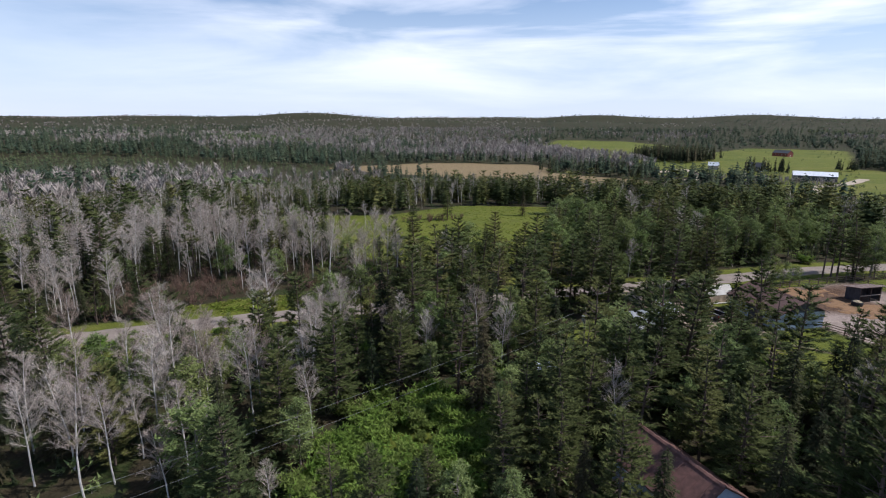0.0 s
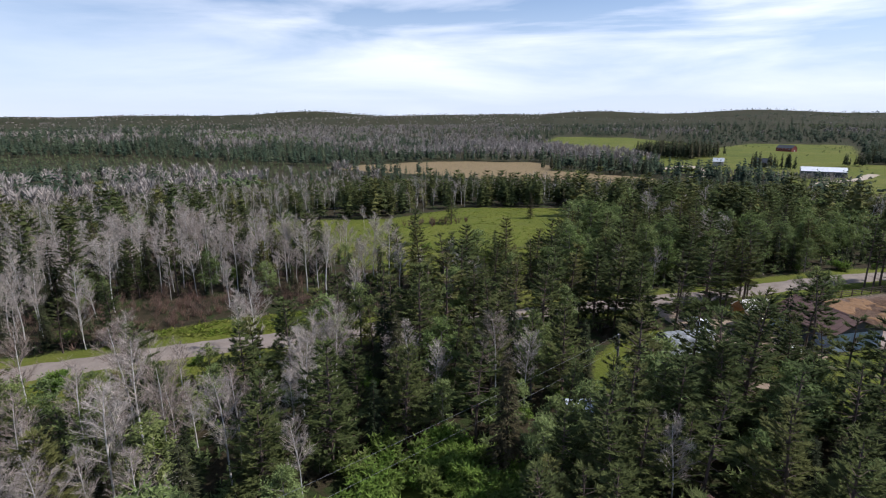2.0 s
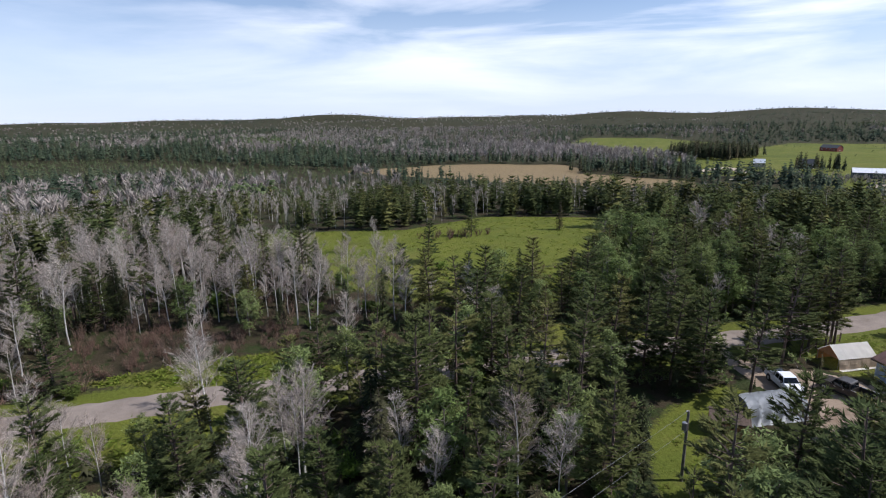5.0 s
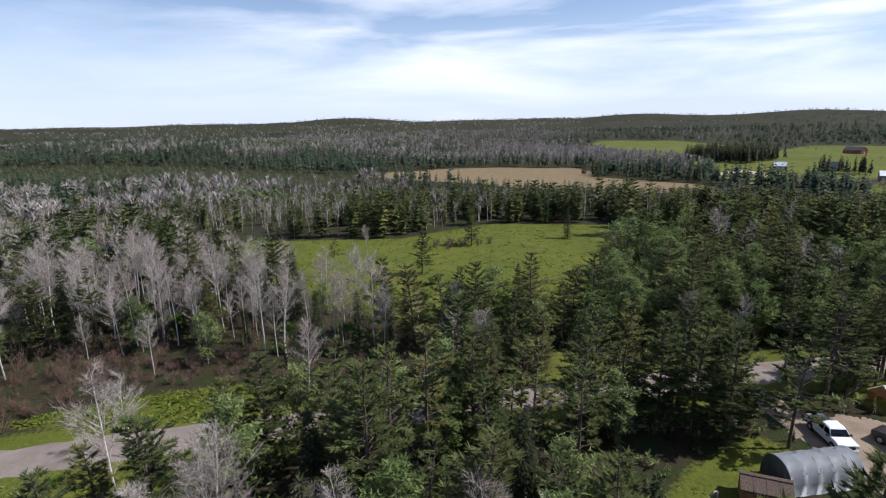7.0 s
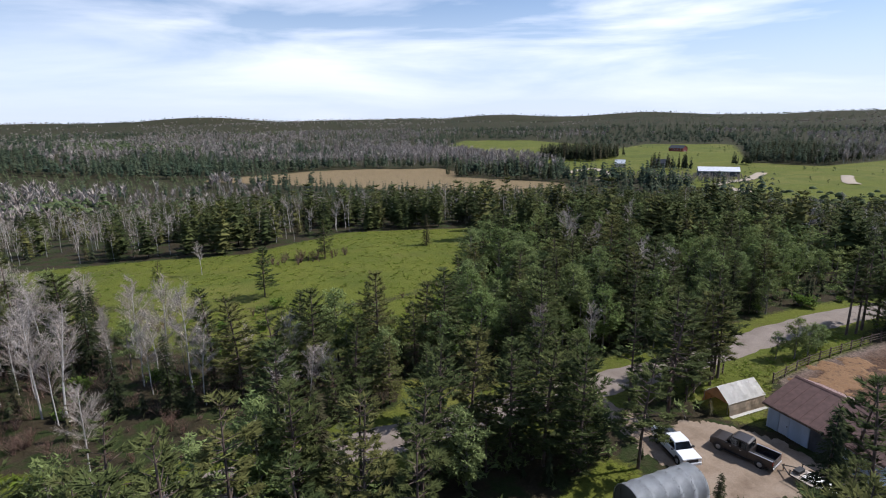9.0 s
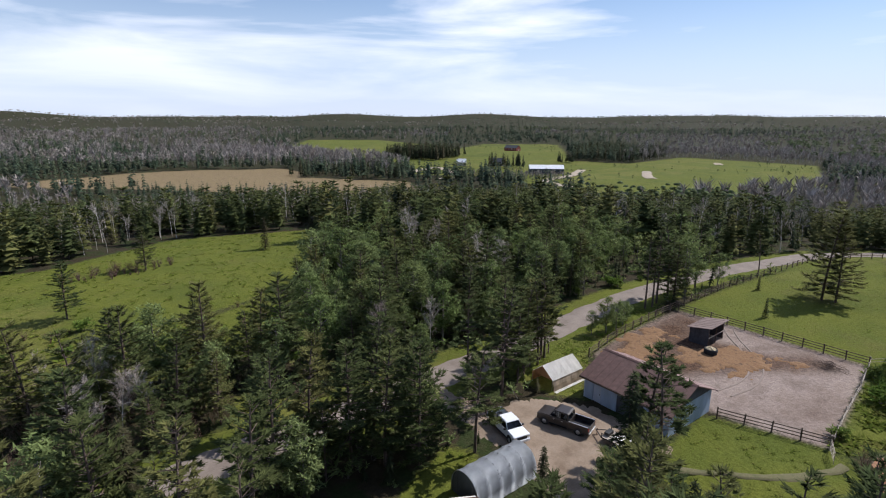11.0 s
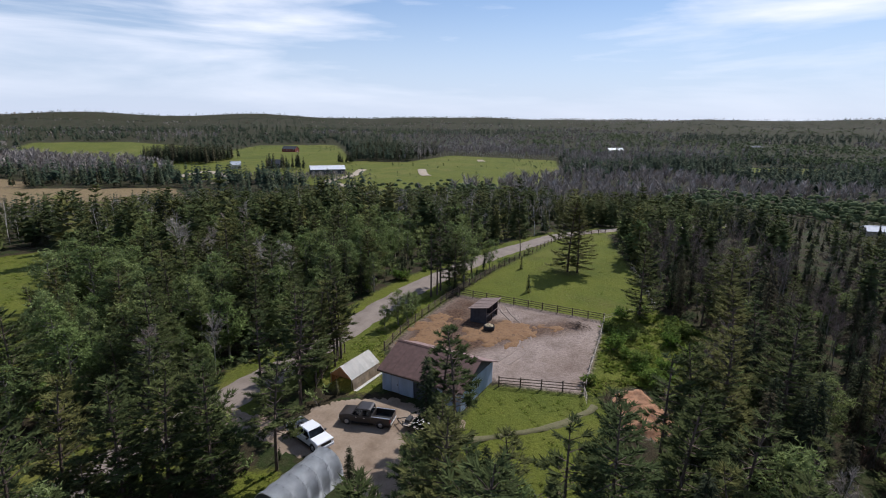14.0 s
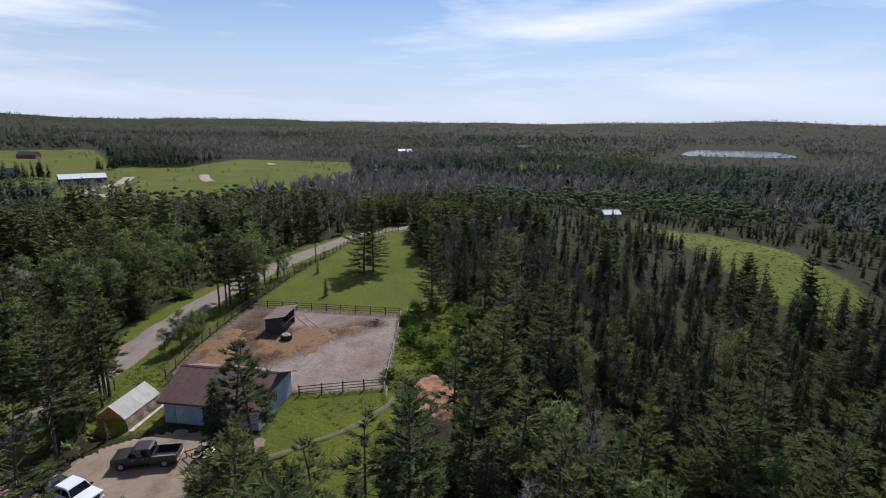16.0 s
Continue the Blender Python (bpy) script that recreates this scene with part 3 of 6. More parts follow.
class Mesh:
    """Verts and faces gathered as arrays, with a material index for each face."""

    def __init__(self):
        self.v, self.f, self.m, self.n = [], [], [], 0

    def add(self, verts, faces, mat):
        self.v.extend(verts)
        self.f.extend([[i + self.n for i in f] for f in faces])
        self.m.extend([mat] * len(faces))
        self.n += len(verts)

    def tube(self, pts, radii, mat, n=5):
        verts, faces = [], []
        for k, (p, r) in enumerate(zip(pts, radii)):
            for i in range(n):
                a = 2 * math.pi * i / n
                verts.append((p[0] + r * math.cos(a), p[1] + r * math.sin(a), p[2]))
            if k:
                for i in range(n):
                    j = (i + 1) % n
                    faces.append([(k - 1) * n + i, (k - 1) * n + j, k * n + j, k * n + i])
        self.add(verts, faces, mat)

    def limb(self, a, b, r0, r1, mat, n=3):
        a, b = Vector(a), Vector(b)
        d = (b - a).normalized()
        u = d.orthogonal().normalized()
        w = d.cross(u)
        verts = []
        for p, r in ((a, r0), (b, r1)):
            for i in range(n):
                t = 2 * math.pi * i / n
                verts.append(tuple(p + (u * math.cos(t) + w * math.sin(t)) * r))
        self.add(verts, [[i, (i + 1) % n, n + (i + 1) % n, n + i] for i in range(n)], mat)

    def sliver(self, a, b, w, mat, rng):
        a, b = Vector(a), Vector(b)
        s = (b - a).cross(Vector((rng.uniform(-1, 1), rng.uniform(-1, 1), rng.uniform(-1, 1))))
        if s.length < 1e-6:
            return
        s = s.normalized() * w
        self.add([tuple(a - s), tuple(a + s), tuple(b)], [[0, 1, 2]], mat)

    def tuft(self, c, size, mat, rng, n=4, up=0.3, flat=0.6, fat=0.19):
        """A spray of pointed blades round one point, all one island."""
        c = Vector(c)
        verts, faces = [], []
        a0 = rng.uniform(0, 6.28)
        for k in range(n):
            a = a0 + 6.28 * k / n + rng.uniform(-0.4, 0.4)
            d = Vector((math.cos(a), math.sin(a), rng.uniform(-flat, flat) + up)).normalized()
            s = Vector((-math.sin(a), math.cos(a), rng.uniform(-0.7, 0.7))).normalized()
            L = size * rng.uniform(0.7, 1.45)
            i = len(verts)
            w = s * L * fat
            verts += [tuple(c + d * L * 0.12 + w), tuple(c + d * L), tuple(c + d * L * 0.12 - w)]
            faces.append([i, i + 1, i + 2])
        self.add(verts, faces, mat)

    def spray(self, c, a, size, mat, rng, n=6, fat=0.11, lift=0.15, fan=1.25):
        """A flat fan of narrow blades that points along the bough."""
        verts, faces = [], []
        cx, cy, cz = c
        for k in range(n):
            t = a + fan * (2 * (k + rng.random()) / n - 1)
            L = size * rng.uniform(0.7, 1.3)
            dz = lift + rng.uniform(-0.25, 0.3)
            dx, dy = math.cos(t), math.sin(t)
            wx, wy, wz = -dy * L * fat, dx * L * fat, rng.uniform(-0.6, 0.6) * L * fat
            i = len(verts)
            verts += [(cx + wx, cy + wy, cz + wz), (cx + dx * L, cy + dy * L, cz + dz * L), (cx - wx, cy - wy, cz - wz)]
            faces.append([i, i + 1, i + 2])
        self.add(verts, faces, mat)

    def skirt(self, c, r, droop, mat, rng, n=6, deep=0.5):
        """A ragged cone of boughs."""
        cx, cy, cz = c
        a0 = rng.uniform(0, 6.28)
        verts = [(cx, cy, cz)]
        for k in range(2 * n):
            a = a0 + math.pi * k / n + rng.uniform(-0.15, 0.15)
            q = r * (rng.uniform(0.85, 1.25) if k % 2 else rng.uniform(deep * 0.8, deep * 1.2))
            verts.append((cx + q * math.cos(a), cy + q * math.sin(a), cz - q * droop * rng.uniform(0.75, 1.3)))
        self.add(verts, [[0, 1 + k, 1 + (k + 1) % (2 * n)] for k in range(2 * n)], mat)

    def lump(self, c, r, mat, rng, n=6):
        """A rough leafy clump."""
        cx, cy, cz = c
        verts = [(cx, cy, cz + r * 0.85)]
        for ring, (zz, q) in enumerate(((0.45, 0.8), (-0.25, 1.0))):
            for k in range(n):
                a = 6.28 * (k + 0.5 * ring) / n
                w = r * q * rng.uniform(0.7, 1.25)
                verts.append((cx + w * math.cos(a), cy + w * math.sin(a), cz + r * zz * rng.uniform(0.6, 1.3)))
        faces = [[0, 1 + k, 1 + (k + 1) % n] for k in range(n)]
        for k in range(n):
            j = (k + 1) % n
            faces += [[1 + k, 1 + n + k, 1 + j], [1 + j, 1 + n + k, 1 + n + j]]
        self.add(verts, faces, mat)

    def arrays(self):
        return np.array(self.v, float), self.f, np.array(self.m)


def pine(rng, h, lod=1.0, bare=0.35, wide=1.0, airy=0.0):
    """Whorls of level boughs with flat sprays of needles, and gaps between the layers."""
    m = Mesh()
    near = lod > 0.5
    lean = Vector((rng.uniform(-0.03, 0.03), rng.uniform(-0.03, 0.03), 0))
    ks = [0, 0.25, 0.5, 0.75, 0.97]
    m.tube([lean * h * k * k * 3 + Vector((0, 0, h * k)) for k in ks], [0.0125 * h * (1 - k) ** 0.8 + 0.02 for k in ks], 0, 6 if near else 3)
    z = h * bare * rng.uniform(0.8, 1.1)
    full = rng.uniform(0, 6.28)
    while z < h * 0.965:
        u = max(0.0, (z / h - bare) / (1 - bare))
        reach = (wide * h * 0.205 * (1 - u) ** 0.8 * (0.5 + 0.5 * min(1, (u + 0.1) / 0.25)) + 0.28) * rng.uniform(0.72, 1.18)
        nb = rng.choice((4, 5, 5, 6)) if near else 4
        a0 = rng.uniform(0, 6.28)
        base = lean * h * 3 * (z / h) ** 2 + Vector((0, 0, z))
        if not near:
            m.skirt(base + Vector((0, 0, 0.5)), reach * 0.68, 0.6, 1, rng, 5, 0.75)
        for k in range(nb):
            if rng.random() < 0.12 + 0.25 * airy:
                continue
            a = a0 + 6.28 * k / nb + rng.uniform(-0.35, 0.35)
            L = reach * rng.uniform(0.62, 1.2) * (1 + 0.2 * math.cos(a - full))
            rise = -0.10 + 0.65 * u + rng.uniform(-0.12, 0.12)
            ca, sa = math.cos(a), math.sin(a)
            if near:
                m.limb(base, base + Vector((ca * L, sa * L, L * (rise + 0.1))), 0.03 + L * 0.008, 0.012, 0)
            nt = int(L * 5.8) + 2 if near else max(2, int(L * 4.0 * lod + 1.2))
            for q in range(nt):
                s = (0.30 + 0.35 * airy) + (0.74 - 0.35 * airy) * (q + rng.random()) / nt
                w = rng.gauss(0, 0.17 * L * (1.15 - 0.6 * s))
                p = (base.x + ca * L * s - sa * w, base.y + sa * L * s + ca * w, base.z + L * s * (rise + 0.12 * s) + rng.gauss(0.02, 0.06))
                if near:
                    m.spray(p, a + rng.gauss(0, 0.4), 0.42 + 0.035 * L, 1, rng, 6, 0.14, 0.12 + 0.3 * u)
                else:
                    m.spray(p, a + rng.gauss(0, 0.4), 0.52 / lod ** 0.5, 1, rng, 4 if lod > 0.3 else 3, 0.20, 0.12 + 0.3 * u)
        z += (0.052 if near else 0.062 if lod > 0.3 else 0.08) * h * rng.uniform(0.75, 1.3)
    top = lean * h * 3
    for k in range(3):
        m.spray((top.x, top.y, h * (0.93 + 0.02 * k)), rng.uniform(0, 6.28), 0.42, 1, rng, 6, 0.13, 0.7, 3.1)
    if near:
        for _ in range(12):          # dead stubs low on the stem
            z, a = rng.uniform(0.12, bare + 0.1) * h, rng.uniform(0, 6.28)
            L = rng.uniform(0.5, 1.6)
            m.limb((0, 0, z), (math.cos(a) * L, math.sin(a) * L, z + rng.uniform(-0.2, 0.3)), 0.025, 0.008, 0)
    return m


def spruce(rng, h, lod=1.0, wide=1.0):
    m = Mesh()
    near = lod > 0.5
    m.tube([(0, 0, 0), (0, 0, h * 0.5), (0, 0, h * 0.98)], [0.012 * h + 0.02, 0.008 * h + 0.01, 0.01], 0, 5 if near else 3)
    z = h * rng.uniform(0.05, 0.12)
    while z < h * 0.97:
        u = z / h
        reach = wide * (h * 0.150 * (1 - u) ** 0.85 + 0.12) * rng.uniform(0.85, 1.15)
        nb = 7 if near else 4
        a0 = rng.uniform(0, 6.28)
        if not near:
            m.skirt((0, 0, z + reach * 0.5), reach * 0.8, 0.5, 1, rng, 4)
        for k in range(nb):
            a = a0 + 6.28 * k / nb + rng.uniform(-0.3, 0.3)
            L = reach * rng.uniform(0.65, 1.2)
            nt = max(1, int((L * 3.4 + 1.4) * lod))
            for q in range(nt):
                s = 0.2 + 0.8 * (q + rng.random()) / nt
                p = (math.cos(a) * L * s + rng.gauss(0, 0.06), math.sin(a) * L * s + rng.gauss(0, 0.06), z - 0.28 * L * s + rng.gauss(0, 0.04))
                m.spray(p, a + rng.gauss(0, 0.3), (0.34 + 0.07 * L) / max(0.2, lod) ** 0.5, 1, rng, 4 if near else 3, 0.15, -0.28, 1.0)
        z += (0.038 if near else 0.062) * h * rng.uniform(0.8, 1.2)
    for k in range(3):
        m.spray((0, 0, h * (0.90 + 0.03 * k)), rng.uniform(0, 6.28), 0.28, 1, rng, 5, 0.15, 0.9, 3.1)
    return m


def aspen(rng, h, lod=1.0, spread=1.0, stems=1):
    """Leafless broadleaf: pale stem, rising limbs, a haze of fine twigs."""
    m = Mesh()
    for st in range(stems):
        off = Vector((rng.uniform(-0.5, 0.5), rng.uniform(-0.5, 0.5), 0)) * (st > 0) * 1.2
        lean = Vector((rng.uniform(-0.08, 0.08), rng.uniform(-0.08, 0.08), 0))
        hh = h * (1 if st == 0 else rng.uniform(0.75, 0.95))

        def at(k):
            return off + lean * hh * k * k + Vector((0, 0, hh * k)) + Vector((math.sin(k * 5 + st) * 0.12, math.cos(k * 4) * 0.12, 0)) * (k > 0)
        ks = [0, 0.2, 0.4, 0.6, 0.8, 1.0]
        m.tube([at(k) for k in ks], [0.0078 * hh * (1 - k) ** 0.7 + 0.010 for k in ks], 0, 6 if lod > 0.5 else 3)
        stem = [at(k) for k in ks]

        def on_stem(k):
            i = min(4, int(k * 5))
            return stem[i].lerp(stem[i + 1], k * 5 - i)
        nb = int(26 if lod > 0.5 else 15)
        for b in range(nb):
            k = 0.40 + 0.58 * (b + rng.random()) / nb
            a = rng.uniform(0, 6.28)
            L = spread * hh * 0.225 * (0.35 + 0.65 * math.sin(math.pi * min(1, 0.22 + 0.95 * (k - 0.40) / 0.58))) * rng.uniform(0.65, 1.25) + 0.25
            base = on_stem(k)
            d = Vector((math.cos(a), math.sin(a), rng.uniform(0.8, 1.7))).normalized()
            tip = base + d * L
            if lod > 0.5:
                m.limb(base, tip, 0.010 + 0.007 * L, 0.006, 1)
            else:
                m.sliver(base, tip, 0.030, 1, rng)
            nt = int((13 + 11 * L) * lod) + 1
            for q in range(nt):
                s = rng.uniform(0.25, 1.0)
                p = base.lerp(tip, s)
                e = (d + Vector((rng.gauss(0, 0.65), rng.gauss(0, 0.65), rng.gauss(0.1, 0.4)))).normalized()
                q1 = p + e * rng.uniform(0.3, 0.75) * (0.4 + 0.28 * L)
                m.sliver(p, q1, 0.013 if lod > 0.5 else 0.034, 1, rng)
                if lod > 0.5:
                    for _ in range(2):
                        e2 = (e + Vector((rng.gauss(0, 0.6), rng.gauss(0, 0.6), rng.gauss(0.1, 0.5)))).normalized()
                        pp = p.lerp(q1, rng.uniform(0.3, 1))
                        m.sliver(pp, pp + e2 * rng.uniform(0.25, 0.65), 0.011, 1, rng)
                else:
                    e2 = (e + Vector((rng.gauss(0, 0.6), rng.gauss(0, 0.6), 0.2))).normalized()
                    m.sliver(q1, q1 + e2 * 0.6, 0.034, 1, rng)
    return m


def broadleaf(rng, h, lod=1.0, wide=1.0, low=0.25):
    m = Mesh()
    m.tube([(0, 0, 0), (0.1, 0, h * 0.4), (0, 0.1, h * 0.85)], [0.014 * h + 0.02, 0.010 * h, 0.02], 0, 6 if lod > 0.5 else 3)
    nl = int(30 * lod) + 8
    for b in range(nl):
        k = low + (0.97 - low) * (b + rng.random()) / nl
        a = rng.uniform(0, 6.28)
        prof = math.sin(math.pi * min(1, max(0.06, (k - low + 0.12) / (1.12 - low)))) ** 0.7
        L = wide * h * 0.25 * prof * rng.uniform(0.65, 1.15)
        base = Vector((0, 0, max(h * 0.12, h * k - L * 0.55)))
        tip = Vector((math.cos(a) * L, math.sin(a) * L, h * k))
        if lod > 0.5:
            m.limb(base, tip, 0.02 + 0.008 * L, 0.01, 0)
        nt = int((15 + 6 * L) * lod) + 2
        for q in range(nt):
            s = 1 - abs(rng.gauss(0, 0.28))
            p = base.lerp(tip, s) + Vector((rng.gauss(0, 0.30), rng.gauss(0, 0.30), rng.gauss(0, 0.26)))
            m.tuft(p, 0.36 / max(0.2, lod) ** 0.5, 1, rng, 3, 0.35, 0.8)
    return m


def shrub(rng, h, lod=1.0, mat=1):
    m = Mesh()
    for b in range(int(14 * lod) + 4):
        a, L = rng.uniform(0, 6.28), rng.uniform(0.2, 0.75) * h
        tip = Vector((math.cos(a) * L, math.sin(a) * L, h * rng.uniform(0.4, 1.0)))
        m.limb((0, 0, 0), tip, 0.02, 0.006, 0)
        for q in range(int(12 * lod) + 2):
            p = tip * rng.uniform(0.5, 1.02) + Vector((rng.gauss(0, 0.15), rng.gauss(0, 0.15), rng.gauss(0, 0.12)))
            m.tuft(p, 0.32 / max(0.3, lod) ** 0.5, 1, rng, 3, 0.4, 0.8)
    return m


def twig_shrub(rng, h, lod=1.0):
    m = Mesh()
    for b in range(int(26 * lod) + 5):
        a, L = rng.uniform(0, 6.28), rng.uniform(0.1, 0.55) * h
        tip = Vector((math.cos(a) * L, math.sin(a) * L, h * rng.uniform(0.5, 1.0)))
        m.sliver((rng.gauss(0, 0.1), rng.gauss(0, 0.1), 0), tip, 0.022, 1, rng)
        for q in range(7):
            p = tip * rng.uniform(0.4, 1.0)
            m.sliver(p, p + Vector((rng.gauss(0, 0.25), rng.gauss(0, 0.25), rng.uniform(0.1, 0.5))), 0.014, 1, rng)
    return m


def to_mesh(name, v, faces, mi, mats, tint=None):
    me = bpy.data.meshes.new(name)
    me.from_pydata(v.tolist() if isinstance(v, np.ndarray) else v, [], faces)
    for k in mats:
        me.materials.append(MATS[k])
    me.polygons.foreach_set("material_index", np.asarray(mi, np.int32))
    if tint is not None:
        me.attributes.new("tint", "FLOAT", "POINT").data.foreach_set("value", np.asarray(tint, np.float32))
    me.update()
    return me


def split_tree(m):
    """Stem and crown as two meshes' worth of arrays."""
    v, f, mi = m.arrays()
    out = []
    for k in (0, 1):
        ff = [q for q, a in zip(f, mi) if a == k]
        used = sorted({i for q in ff for i in q})
        idx = {i: n for n, i in enumerate(used)}
        out.append((v[used], [[idx[i] for i in q] for q in ff]))
    return out


PROTO = {}


def proto(kind, make, stem_mat, crown_mat, count, label, category):
    PROTO[kind] = []
    for k in range(count):
        rng = random.Random(len(kind) * 1009 + k * 17 + ord(kind[0]))
        m, h = make(rng)
        (v0, f0), (v1, f1) = split_tree(m)
        a = to_mesh("trunk", v0, f0, [0] * len(f0), [stem_mat]) if f0 else None
        b = to_mesh("crown", v1, f1, [0] * len(f1), [crown_mat])
        PROTO[kind].append((a, b, h))
    PROTO[kind + "_tags"] = (label, category)


def _mk(fn, h, **kw):
    return lambda rng: (fn(rng, h, **kw), h)


proto("pine", _mk(pine, 13.0, bare=0.20, wide=1.2), "pine_bark", "pine_needles", 5, "dark green pine with a bare lower trunk", "pine tree")
proto("thin_pine", _mk(pine, 12.0, bare=0.40, wide=0.95, airy=0.8), "pine_bark", "pine_needles", 3, "thin pine with sparse olive needles", "pine tree")
proto("big_pine", _mk(pine, 13.0, bare=0.12, wide=1.3), "pine_bark", "pine_needles", 3, "broad white pine with layered boughs", "pine tree")
proto("spruce", _mk(spruce, 10.0), "pine_bark", "spruce_needles", 4, "narrow dark spruce with a pointed top", "spruce tree")
proto("aspen", _mk(aspen, 11.0), "birch_bark", "bare_twigs", 5, "leafless aspen with a pale trunk and grey twigs", "bare tree")
proto("twin_birch", _mk(aspen, 12.0, spread=1.25, stems=2), "birch_bark", "bare_twigs", 3, "leafless birch with two white stems", "bare tree")
proto("grey_snag", _mk(aspen, 10.0, spread=0.8), "grey_bark", "dark_twigs", 3, "leafless grey-brown tree among dark spruces", "bare tree")
proto("maple", _mk(broadleaf, 9.0), "grey_bark", "fresh_leaves", 4, "broadleaf tree in fresh spring green", "leafy tree")
proto("shrub", _mk(shrub, 1.7), "grey_bark", "shrub_leaves", 3, "bright green leafy shrub in the undergrowth", "shrub")
proto("brush", _mk(twig_shrub, 2.4), "grey_bark", "red_twigs", 3, "leafless reddish brush of the undergrowth", "shrub")

NAMES = {"pine": "pine_tree", "thin_pine": "pine_tree", "big_pine": "white_pine", "spruce": "spruce_tree", "aspen": "bare_aspen",
         "twin_birch": "bare_birch", "maple": "leafy_tree", "grey_snag": "bare_tree", "shrub": "shrub", "brush": "brush"}


def plant(kind, x, y, h, rng, k=None, squeeze=1.0):
    a, b, h0 = PROTO[kind][rng.randrange(len(PROTO[kind])) if k is None else k % len(PROTO[kind])]
    label, cat = PROTO[kind + "_tags"]
    s = h / h0
    root = thing(NAMES[kind], pose(x, y, tz(x, y) - 0.12, 0, 0, rng.uniform(0, 360)) @ Matrix.Diagonal((s * squeeze, s * squeeze, s, 1)), label, cat, NAMES[kind].replace("_", " ") + "s of the wood")
    for nm, me in (("trunk", a), ("crown", b)):
        if me is not None:
            o = new(nm, me)
            o.parent = root
    return root


